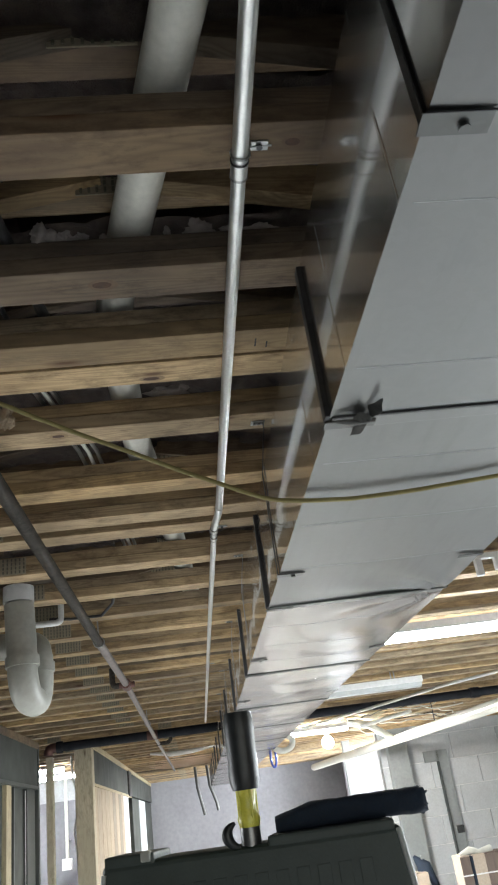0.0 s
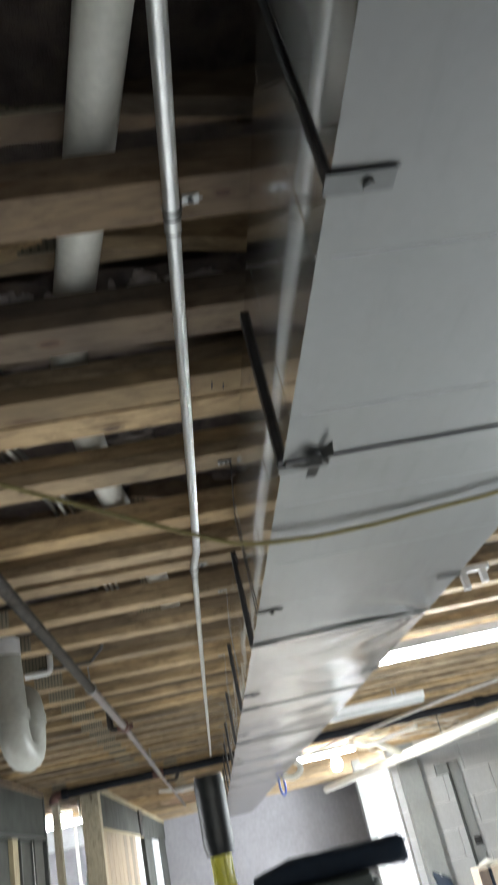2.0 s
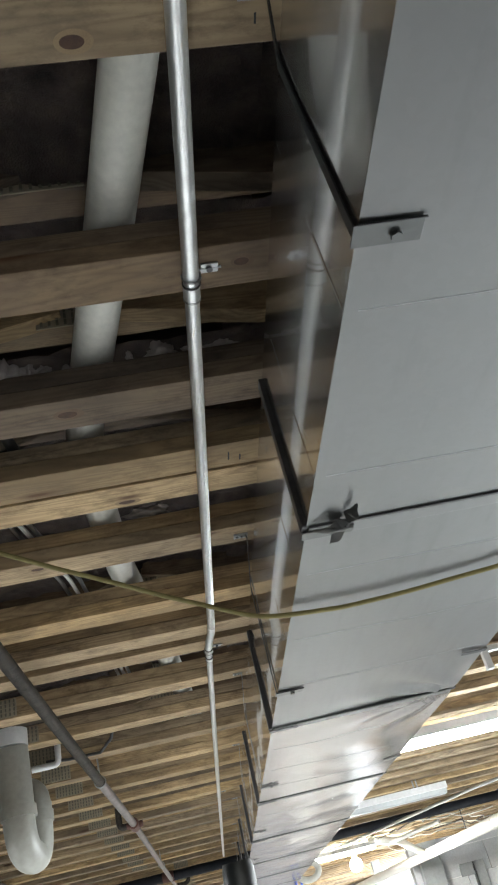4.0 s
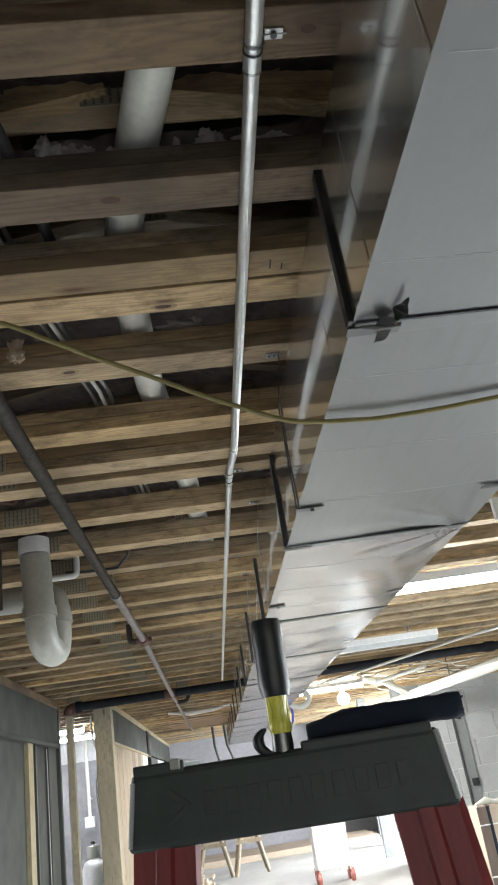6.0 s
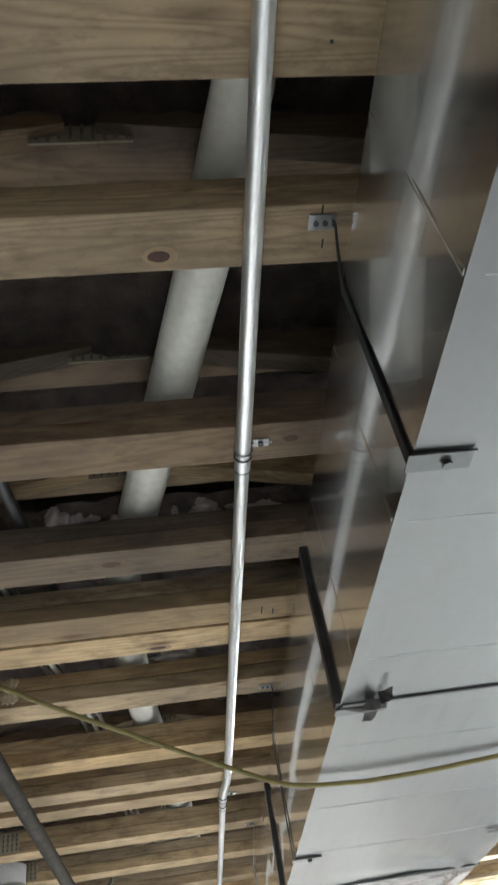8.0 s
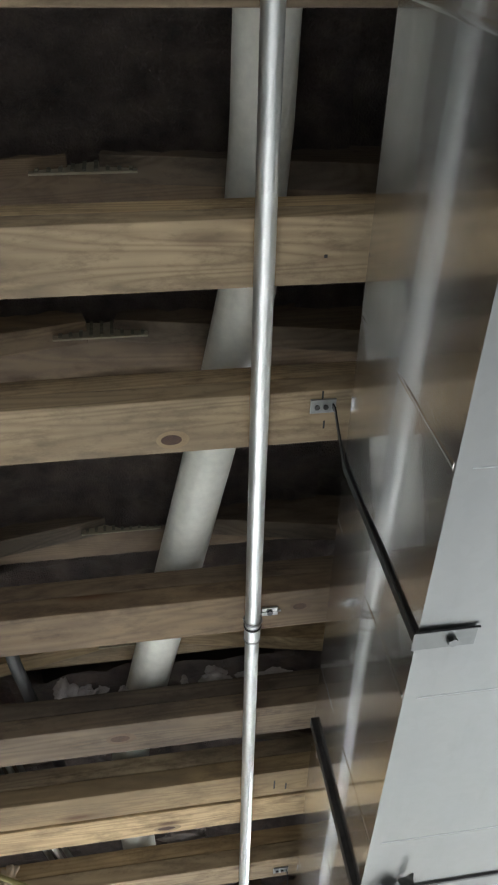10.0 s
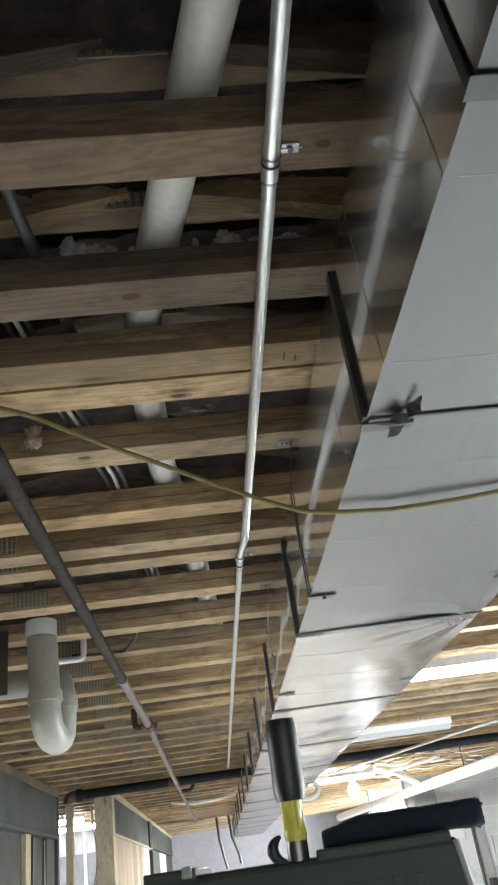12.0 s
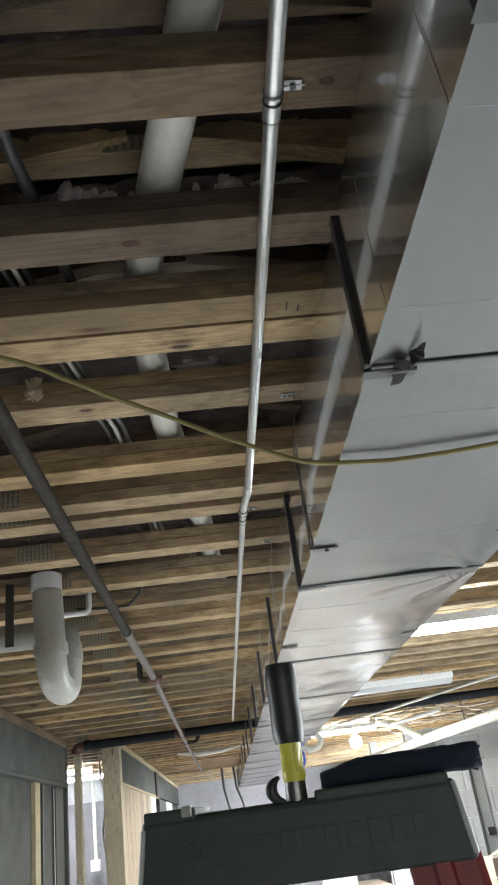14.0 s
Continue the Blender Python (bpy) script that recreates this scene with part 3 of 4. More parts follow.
# ---- waste pipe in the trusses ----
pvc = thing("waste_pipe", "white plastic waste pipe running through the trusses", "pipe")
part("pipe", tube([(0.19, -1.6, 2.69), (0.183, -0.2, 2.686), (0.176, 0.12, 2.686), (0.162, 0.34, 2.685), (0.109, 0.60, 2.683), (0.052, 0.85, 2.681), (-0.014, 1.13, 2.68)] + arc((-0.042, 1.25, 2.679), (-0.09, 1.42, 2.678), (-0.092, 1.62, 2.677), 6) + [(-0.078, 2.1, 2.675), (0.005, 2.95, 2.672), (0.09, 4.2, 2.67), (0.3, 7.0, 2.67)], 0.0405, 24), M_PVC, pvc)
part("coupling", tube([(0.185, -0.6, 2.6872), (0.184, -0.45, 2.6868)], 0.042, 24), M_PVC, pvc)

# trap hanging on the left
trap = thing("drain_trap", "large white plastic drain trap hanging below the trusses", "pipe")
TX, TY = -0.652, 3.2
part("riser", tube([(TX, TY, 2.53), (TX + 0.012, TY, 2.30)], 0.060, 28), M_PVC_GREY, trap)
part("collar", tube([(TX - 0.002, TY, 2.60), (TX - 0.002, TY, 2.535)], 0.0625, 28), M_FIXTURE, trap, "clean white collar")
part("bend", tube([(TX + 0.011, TY, 2.305)] + arc((TX + 0.012, TY, 2.27), (TX + 0.018, TY, 2.155), (TX + 0.036, TY + 0.07, 2.152), 8) + arc((TX + 0.04, TY + 0.09, 2.152), (TX + 0.052, TY + 0.13, 2.16), (TX + 0.052, TY + 0.13, 2.27), 8) + [(TX + 0.052, TY + 0.13, 2.34)], 0.059, 28), M_PVC_GREY, trap)
part("hub", tube([(TX + 0.011, TY, 2.315), (TX + 0.013, TY, 2.275)], 0.067, 28), M_PVC_GREY, trap)
part("hub", tube([(TX + 0.052, TY + 0.13, 2.27), (TX + 0.052, TY + 0.13, 2.31)], 0.0645, 28), M_PVC_GREY, trap)
part("outlet", tube(arc((TX + 0.052, TY + 0.13, 2.33), (TX + 0.06, TY + 0.13, 2.40), (TX - 0.03, TY + 0.17, 2.40), 8) + [(-1.45, TY + 0.2, 2.41)], 0.055, 24), M_PVC_GREY, trap)
part("hanger_strap", boxed(-0.835, -0.80, TY + 0.06, TY + 0.064, 2.34, 2.60), M_FOOT, trap, "dark perforated strap")

# ---- sprinkler pipes ----
LX, LZ = -0.374, 2.45
branch = thing("sprinkler_branch_pipe", "sprinkler branch pipe, black steel then pale grey", "pipe")
part("pipe", tube([(-0.455, -2.5, LZ), (-0.42, 1.5, LZ), (-0.392, 3.75, LZ)], 0.021, 18), M_BLACK, branch)
part("pipe", tube([(-0.392, 3.75, LZ), (LX, 5.0, LZ)], 0.0205, 18), M_GREYPIPE, branch)
part("pipe", tube([(LX, 5.0, LZ), (-0.378, 8.45, LZ)], 0.019, 18), M_GREYPIPE, branch)
part("pipe", tube([(-0.378, 8.45, LZ), (-0.36, 14.5, LZ)], 0.017, 14), M_GREYPIPE, branch)
part("tee", tube([(LX, 4.95, LZ), (LX, 5.08, LZ)], 0.031, 16), M_RUST, branch, "red primed tee")
part("tee_arm", tube([(LX + 0.05, 5.02, LZ), (LX - 0.045, 5.02, LZ)], 0.018, 12), M_RUST, branch)
part("stub", tube([(LX - 0.045, 5.02, LZ), (-0.435, 5.02, LZ)] + arc((-0.435, 5.02, LZ), (-0.46, 5.02, LZ), (-0.46, 5.02, LZ + 0.03), 5) + [(-0.46, 5.02, 2.56)], 0.018, 12), M_BLACK, branch, "black elbow stub")
part("stub", tube([(-0.40, 9.2, LZ), (-0.30, 9.2, LZ)] + arc((-0.30, 9.2, LZ), (-0.24, 9.2, LZ), (-0.24, 9.2, LZ + 0.06), 5), 0.02, 12), M_BLACK, branch)
for y, bx in ((3.72, -0.392), (7.2, -0.377)):
    hg = part("ring_hanger", tube([(bx + 0.025 * math.sin(a), y, LZ + 0.025 * math.cos(a)) for a in (math.tau * i / 16 for i in range(17))], 0.003, 6), M_STRAP, branch)
    part("rod", tube([(bx, y, LZ + 0.026), (bx - 0.004, y, CEIL + 0.04)], 0.004, 8), M_STRAP, hg)

main = thing("sprinkler_main_pipe", "thick black steel sprinkler main crossing below the trusses", "pipe")
part("pipe", tube([(-1.36, 8.47, 2.478), (6.0, 8.53, 2.478)], 0.044, 24), M_MAIN, main)
part("elbow", tube([(-1.36, 8.47, 2.478)] + arc((-1.40, 8.47, 2.478), (-1.455, 8.47, 2.478), (-1.455, 8.47, 2.41), 6), 0.046, 20), M_RUST, main, "rusty grooved elbow")
part("coupling", tube([(-1.37, 8.47, 2.478), (-1.31, 8.47, 2.478)], 0.056, 20), M_MAIN, main)
part("tee", tube([(-0.46, 8.475, 2.478), (-0.35, 8.475, 2.478)], 0.048, 20), M_RUST, main)
part("coupling", tube([(1.1, 8.49, 2.478), (1.17, 8.49, 2.478)], 0.055, 20), M_MAIN, main)
part("hanger_rod", tube([(1.135, 8.49, 2.53), (1.135, 8.49, 2.80)], 0.006, 8), M_STRAP, main)
part("coupling", tube([(3.0, 8.5, 2.478), (3.1, 8.5, 2.478)], 0.055, 20), M_MAIN, main)

# ---- yellow cord slung across ----
cord = [(-1.6, 1.2, 2.545), (-1.2, 1.2, 2.535), (-0.7, 1.21, 2.48), (-0.336, 1.24, 2.376), (-0.224, 1.27, 2.335), (-0.149, 1.3, 2.308), (-0.052, 1.33, 2.272), (0.028, 1.36, 2.243), (0.089, 1.375, 2.22), (0.181, 1.385, 2.181), (0.235, 1.372, 2.163), (0.315, 1.375, 2.158), (0.381, 1.379, 2.158), (0.55, 1.354, 2.158), (0.85, 1.29, 2.170), (1.4, 1.25, 2.3), (2.2, 1.25, 2.5), (2.6, 1.25, 2.56)]
pts = [Vector(p) for p in cord]
smooth = []
for i in range(1, len(pts) - 2):
    for k in range(4):
        t = k / 4
        p0, p1, p2, p3 = pts[i - 1], pts[i], pts[i + 1], pts[i + 2]
        smooth.append(0.5 * (2 * p1 + (p2 - p0) * t + (2 * p0 - 5 * p1 + 4 * p2 - p3) * t * t + (3 * p1 - p0 - 3 * p2 + p3) * t ** 3))
solid("yellow_cord", tube(smooth, 0.0046, 8), M_ROPE, "yellow extension cord slung under the trusses and duct", "cord")

# ---- strip lights ----


def strip_light(x0, x1, y, z, lens, label):
    s = thing("strip_light", label, "ceiling light", "strip lights")
    part("housing", boxed(x0, x1, y, y + 0.15, z + 0.035, z + 0.085, bevel=0.004), M_FIXTURE, s)
    bm = bmesh.new()
    prof = [(0.005, 0.035), (0.02, 0.006), (0.045, 0.0), (0.105, 0.0), (0.13, 0.006), (0.145, 0.035)]
    a = [bm.verts.new((x0 + 0.01, y + p, z + q)) for p, q in prof]
    b = [bm.verts.new((x1 - 0.01, y + p, z + q)) for p, q in prof]
    for i in range(5):
        bm.faces.new((a[i], a[i + 1], b[i + 1], b[i]))
    bm.faces.new(a)
    bm.faces.new(b[::-1])
    part("lens", bm, lens, s)
    for x in (x0 + 0.25, x1 - 0.25):
        part("hook", tube([(x, y + 0.07, z + 0.085), (x, y + 0.07, 2.80)], 0.006, 8), M_STRAP, s)
        part("hook", tube([(x + 0.03, y + 0.07, z + 0.085), (x + 0.03, y + 0.07, 2.80)], 0.006, 8), M_STRAP, s)


strip_light(0.95, 2.17, 4.33, 2.40, M_TUBE, "lit white strip light hung below the trusses")
strip_light(0.76, 1.96, 6.6, 2.40, M_LENS, "unlit white enamelled strip light below the trusses")
strip_light(0.70, 1.92, 10.05, 2.40, M_TUBE_FAR, "lit white strip light beyond the sprinkler main")

bulb = thing("bare_bulb", "glowing bare bulb in a pale holder", "lamp")
bm = bmesh.new()
bmesh.ops.create_uvsphere(bm, u_segments=20, v_segments=12, radius=0.075, matrix=Matrix.Translation((1.71, 10.5, 2.31)))
part("globe", bm, M_BULB, bulb)
part("holder", tube([(1.71, 10.5, 2.375), (1.71, 10.5, 2.55)], [0.03, 0.045], 14), M_FIXTURE, bulb)
d = bpy.data.lights.new("bulb_light", "POINT")
d.energy, d.color, d.shadow_soft_size = 90, (1.0, 0.96, 0.9), 0.06
new("bulb_light", d).location = (1.71, 10.5, 2.24)

# ---- left partition, nearer stretch ----
PX = -1.53
part_wall = thing("stud_partition", "grey partition with steel header and bare studs", "partition", kind="structure")
# the gap in the boards is made for the added left fill lamp
for y0, y1, z0, z1 in ((-3.9, 1.0, 0, 2.4), (4.0, 8.1, 0, 2.4), (1.0, 4.0, 0, 0.5), (1.0, 4.0, 1.95, 2.4)):
    part("back_board", boxed(PX - 0.14, PX - 0.05, y0, y1, z0, z1), M_GREYWALL, part_wall)
part("header", boxed(PX - 0.10, PX, -3.9, 8.28, 2.13, 2.47, bevel=0.004), M_GREYWALL, part_wall, "grey board header")
part("header_track", boxed(PX - 0.10, PX + 0.016, -3.9, 8.3, 2.10, 2.13, bevel=0.003), M_STUD, part_wall, "steel header track")
part("top_plate", boxed(PX - 0.12, PX + 0.015, -3.9, 8.3, 2.47, 2.53, bevel=0.004), M_TRUSS_OLD_SHADED, part_wall, "wooden top plate")
part("end_jamb", boxed(PX - 0.12, PX + 0.006, 8.3, 8.36, 0, 2.5, bevel=0.003), M_STUD, part_wall, "dark steel end stud")
part("stud", boxed(PX - 0.05, PX - 0.012, 7.02, 7.2, 0.0, 2.10, bevel=0.003), M_POST, part_wall, "pale timber stud")
part("edge_strip", boxed(PX - 0.022, PX - 0.018, 7.80, 7.81, 0.9, 2.08, bevel=0.001), M_FIXTURE, part_wall, "white edge strip")
for y, w in ((-3.0, 0.05), (-1.0, 0.05), (0.95, 0.05), (4.0, 0.05), (5.8, 0.05), (7.3, 0.04), (7.86, 0.36)):
    part("stud", boxed(PX - 0.05, PX - 0.014, y, y + w, 0.0, 2.10, bevel=0.003), M_STUD, part_wall)

# ---- posts and the further stretch ----
solid("wooden_prop", boxed(-1.49, -1.425, 8.52, 8.62, 0, 2.40, bevel=0.004), M_PINE, "slim pale timber prop under the sprinkler elbow", "post")
solid("timber_post", boxed(-1.235, -1.055, 8.72, 8.9, 0, CEIL - 0.001, bevel=0.006), M_PINE, "thick pale timber post under the trusses", "post")
part2 = thing("timber_partition", "timber-framed partition with grey header board", "partition", kind="structure")
part("header", boxed(-1.22, -1.10, 8.95, 20.2, 2.14, 2.49, bevel=0.004), M_GREYWALL, part2, "grey header board")
part("top_plate", boxed(-1.22, -1.085, 8.95, 20.2, 2.49, 2.548, bevel=0.004), M_POST, part2, "timber top plate")
part("bottom_trim", boxed(-1.22, -1.09, 8.95, 14.2, 2.11, 2.14, bevel=0.003), M_POST, part2)
part("header_bracket", boxed(-1.11, -1.075, 13.6, 14.1, 2.12, 2.5, bevel=0.004), M_CLEAT, part2, "dark steel bracket")
part("back_sheet", boxed(-1.26, -1.225, 9.0, 20.2, 0, 2.5), M_GREYWALL, part2)
for i in range(9):
    y = 9.1 + 0.41 * i
    part("board", boxed(-1.222, -1.105, y, y + 0.39, 0, 2.11, bevel=0.004), M_PANEL, part2)
for y, w, m in ((12.85, 0.9, M_WHITEBLOCK), (14.5, 1.5, M_GREYWALL), (16.2, 1.7, M_WHITEBLOCK), (18.1, 1.9, M_GREYWALL)):
    part("board", boxed(-1.222, -1.115, y, y + w, 0, 2.12, bevel=0.004), m, part2)

# ---- room seen past the prop ----
solid("wall_side_room", boxed(-6.3, -1.3, 14.2, 14.35, 0, 2.2), M_DARKWALL, "dark grey wall of the side room", "wall", kind="structure")
solid("wall_side_room_top", boxed(-6.3, -1.3, 14.2, 14.35, 2.2, 2.80), M_WHITEBLOCK, "pale strip of wall above", "wall", kind="structure")
strip2 = thing("strip_light", "lit white strip light in the side room", "ceiling light", "strip lights")
part("housing", boxed(-3.0, -1.75, 11.3, 11.45, 2.50, 2.54, bevel=0.004), M_FIXTURE, strip2)
part("lens", boxed(-2.99, -1.76, 11.32, 11.43, 2.455, 2.50, bevel=0.01), M_TUBE_SIDE, strip2)
part("hook", tube([(-2.4, 11.37, 2.54), (-2.4, 11.37, 2.80)], 0.006, 8), M_STRAP, strip2)
copy_thing(strip2, pose(0.5, 1.4, 0.0))
wp = thing("white_conduit", "white plastic conduit with a socket box on the side-room wall", "conduit")
part("tube", tube([(-2.13, 13.9, 2.80), (-2.12, 13.9, 1.36)], 0.028, 12), M_PVC, wp)
part("socket_box", boxed(-2.2, -2.05, 13.84, 13.96, 1.2, 1.36, bevel=0.01), M_FIXTURE, wp)
part("bracket", boxed(-2.15, -2.11, 13.9, 14.2, 1.6, 1.63), M_STRAP, wp)
solid("hanging_cable", tube([(-1.52, 10.4, 2.80), (-1.5, 10.4, 2.3), (-1.42, 10.38, 2.0), (-1.5, 10.4, 1.7), (-1.46, 10.42, 1.4), (-1.36, 10.4, 1.2), (-1.33, 10.4, 0.9)], 0.012, 8), M_CABLE, "pale cable hanging loosely in the opening", "cable")
tank = thing("white_cylinder", "white gas cylinder standing in the side room", "cylinder")
part("body", tube([(-1.75, 11.6, 0.0), (-1.75, 11.6, 0.78), (-1.75, 11.6, 0.86), (-1.75, 11.6, 0.90)], [0.16, 0.16, 0.12, 0.05], 24), M_FIXTURE, tank)
part("collar", tube([(-1.75, 11.6, 0.9), (-1.75, 11.6, 1.04)], 0.085, 16), M_PVC, tank)
part("valve", tube([(-1.75, 11.6, 1.04), (-1.75, 11.6, 1.1)], 0.03, 10), M_STEEL, tank)

# ---- far end ----
bm = bmesh.new()
grid = [[bm.verts.new((-1.05 + 1.75 * u / 16, 11.6 + 3.5 * v / 12, 2.615 - 0.10 * math.sin(math.pi * u / 16) ** 0.7 * (v / 12) ** 0.8 + 0.015 * noise.noise(Vector((u * 0.6, v * 0.7, 2))))) for v in range(13)] for u in range(17)]
for u in range(16):
    for v in range(12):
        bm.faces.new((grid[u][v], grid[u + 1][v], grid[u + 1][v + 1], grid[u][v + 1])).smooth = True
bmesh.ops.solidify(bm, geom=bm.faces[:], thickness=0.012)
solid("sagging_paper", bm, M_PAPER, "brown paper insulation sagging below the far trusses", "insulation")
solid("torn_paper_edge", tube([(-0.6, 11.55, 2.54), (-0.3, 11.53, 2.50), (0.0, 11.52, 2.505), (0.3, 11.55, 2.535)], [0.015, 0.035, 0.03, 0.012], 10), M_FIXTURE, "pale torn edge of the sagging paper", "insulation")
far_ducts = thing("flexible_duct", "silvery flexible ducts dropping by the far wall", "duct")
part("hose", tube([(-0.02, 16.2, 2.80), (0.0, 16.2, 2.2), (0.06, 16.2, 1.9), (0.1, 16.2, 1.7)], 0.028, 12), M_FOOT, far_ducts)
part("hose", tube([(0.2, 16.2, 2.80), (0.24, 16.2, 2.2), (0.34, 16.2, 1.9), (0.36, 16.2, 1.75)], 0.028, 12), M_FOOT, far_ducts)

# right-hand block wall with column, niche and bright doorway beside it
wall_r = thing("wall_block", "white painted block wall", "wall", kind="structure")
part("mortar_core", boxed(3.0, 6.3, 13.42, 13.6, 0, 2.80), M_MORTAR, wall_r)
bw, bh = 0.80, 0.40
block_mesh = [mesh("block", boxed(0, bw * f - 0.012, -0.02, 0.1, 0, bh - 0.012, bevel=0.004), M_WHITEBLOCK) for f in (1.0, 0.5)]
for r in range(7):
    x = 3.0
    if r % 2:
        o = part("block", block_mesh[1], None, wall_r)
        o.location = (x, 13.42, r * bh)
        x += bw / 2
    while x < 6.2:
        o = part("block", block_mesh[0], None, wall_r)
        o.location = (x, 13.42, r * bh)
        x += bw
solid("steel_column", boxed(3.1, 3.42, 13.2, 13.39, 0, 2.6, bevel=0.01), M_COLUMN, "grey painted boxed column against the block wall", "column")
niche = thing("steel_channel", "grey galvanised channel upright fixed to the block wall", "channel")
part("web", boxed(3.93, 4.1, 13.36, 13.395, 0.3, 2.15, bevel=0.003), M_COLUMN, niche)
part("flange", boxed(3.90, 3.93, 13.33, 13.395, 0.3, 2.15, bevel=0.003), M_STUD, niche)
part("arm", boxed(3.7, 3.95, 13.33, 13.395, 1.98, 2.15, bevel=0.003), M_COLUMN, niche)
part("latch", boxed(3.98, 4.09, 13.31, 13.36, 0.92, 1.03, bevel=0.005), M_CLEAT, niche)
solid("wall_far_grey", boxed(3.3, 5.8, 18.6, 18.75, 0, 2.6), M_DARKWALL, "grey block wall by the far doorway", "wall", kind="structure")
solid("far_upright", boxed(3.05, 3.22, 16.5, 16.7, 0, 2.55, bevel=0.008), M_COLUMN, "grey upright behind the doorway", "column")
big = thing("large_white_pipe", "large white plastic pipe below the trusses", "pipe")
part("pipe", tube([(3.2, 7.0, 2.29), (2.86, 10.0, 2.27), (2.68, 12.2, 2.27), (2.33, 16.5, 2.27)], 0.062, 20), M_PVC, big)
for p in ((3.143, 7.5, 2.287), (2.985, 8.9, 2.277), (2.845, 10.18, 2.27), (2.68, 12.2, 2.27)):
    part("hub", tube([(p[0] + 0.004, p[1] - 0.04, p[2]), (p[0] - 0.004, p[1] + 0.04, p[2])], 0.0655, 20), M_PVC, big)
part("branch", tube([(2.72, 11.2, 2.30), (2.3, 10.6, 2.46), (1.9, 10.2, 2.5)], 0.045, 14), M_PVC, big)
part("hanger", tube([(2.88, 9.6, 2.3), (2.88, 9.6, 2.80)], 0.006, 8), M_CLEAT, big)

# conduit rods and loose wiring over there
solid("slanting_conduit", tube([(1.25, 9.3, 2.42), (1.75, 8.2, 2.42), (2.3, 7.0, 2.43), (3.2, 5.8, 2.44)], 0.014, 10), M_EMT, "thin steel conduit crossing towards the block wall", "conduit")
solid("slanting_conduit", tube([(2.0, 9.6, 2.38), (2.45, 9.0, 2.42)], 0.022, 10), M_EMT, "short pale conduit stub", "conduit")
rng = random.Random(5)
for i in range(11):
    x, y = rng.uniform(1.6, 3.3), rng.uniform(8.8, 11.5)
    p = [Vector((x, y, 2.8)), Vector((x, y, 2.72)), Vector((x, y, 2.5))]
    for k in range(7):
        p.append(p[-1] + Vector((rng.uniform(-0.02, 0.22), rng.uniform(-0.2, 0.2), rng.uniform(-0.06, 0.045))))
    q = []
    for a, b, c in zip(p, p[1:], p[2:]):
        q += arc((a + b) / 2, b, (b + c) / 2, 3)
    solid("loose_wire", tube(q, 0.006, 6), M_CABLE if i % 3 else M_DARKCABLE, "loose wire looping under the far trusses", "wire", "loose wires")
hang = thing("insulation_batts", "yellow and brown insulation between the far trusses", "insulation", kind="stuff")
bm = bmesh.new()
for i in range(9):
    x, y = rng.uniform(1.4, 3.6), 9.3 + 0.4 * rng.randrange(0, 8)
    bmesh.ops.create_icosphere(bm, subdivisions=2, radius=0.12, matrix=Matrix.Translation((x, y, 2.62)) @ Matrix.Diagonal((2.2, 0.9, 0.8, 1)))
for v in bm.verts:
    v.co += 0.05 * noise.noise_vector(v.co * 9)
part("batts", bm, plain("yellow_insulation", (0.42, 0.36, 0.24), (0.52, 0.46, 0.34), 8, (0.9, 1.0), bump=0.6), hang)
ring = thing("wire_coil", "white cable coil hanging from the far light", "coil")
part("coil", tube([(0.96 + 0.11 * math.sin(a), 8.9, 2.265 + 0.08 * math.cos(a)) for a in (math.tau * i / 24 for i in range(25))], 0.032, 10), M_CABLE, ring)
part("tie", tube([(0.96, 8.9, 2.34), (0.96, 8.9, 2.57)], 0.006, 6), M_CABLE, ring)
coil2 = thing("blue_coil", "blue cable loop hanging below the far trusses", "coil")
part("coil", tube([(0.85 + 0.03 * math.sin(a), 9.0, 2.14 + 0.10 * math.cos(a)) for a in (math.tau * i / 20 for i in range(21))], 0.012, 8), M_BLUE, coil2)
part("tie", tube([(0.85, 9.0, 2.24), (0.85, 8.82, 2.57)], 0.005, 6), M_CABLE, coil2)

# ---- things standing on the far floor ----


def flat_pack(x, y, w, d, h, face, edge, label):
    c = thing("flat_cabinet", label, "cabinet", "stacked cabinets")
    part("carcass", boxed(x, x + w, y, y + d, 0.005, h, bevel=0.006), face, c)
    part("edge_panel", boxed(x - 0.012, x + w * 0.97, y - 0.012, y, 0.01, h - 0.01, bevel=0.003), edge, c)
    part("strap", boxed(x - 0.014, x + w + 0.002, y - 0.015, y - 0.0125, h * 0.78, h * 0.795), M_FIXTURE, c, "thin pale strapping band")
    part("strap", boxed(x - 0.014, x + w + 0.002, y - 0.015, y - 0.0125, h * 0.22, h * 0.235), M_FIXTURE, c, "thin pale strapping band")


for x, w, m, e, lab in ((2.80, 0.10, M_CARTON, M_WALNUT, "pale flat cabinet with dark laminate front on the floor"), (2.945, 0.13, M_CARTON, M_CARTON, "pale carton-wrapped flat cabinet on the floor"), (3.08, 0.26, M_WALNUT, M_WALNUT, "dark laminate flat cabinet on the floor")):
    flat_pack(x, 9.5, w, 0.34, 0.9, m, e, lab)
solid("navy_sheet", boxed(2.905, 2.94, 9.49, 9.8, 0.005, 0.89, bevel=0.003), M_NAVY, "narrow dark navy sheet between the cabinets", "sheet")
solid("plastic_wrap", tube([(2.82, 9.6, 0.905), (2.95, 9.62, 0.935), (3.05, 9.6, 0.91), (3.2, 9.62, 0.93)], [0.02, 0.045, 0.03, 0.04], 9), M_CABLE, "crumpled clear wrap on the cabinets", "wrap")
crate = thing("carton", "brown cardboard carton on the floor", "box")
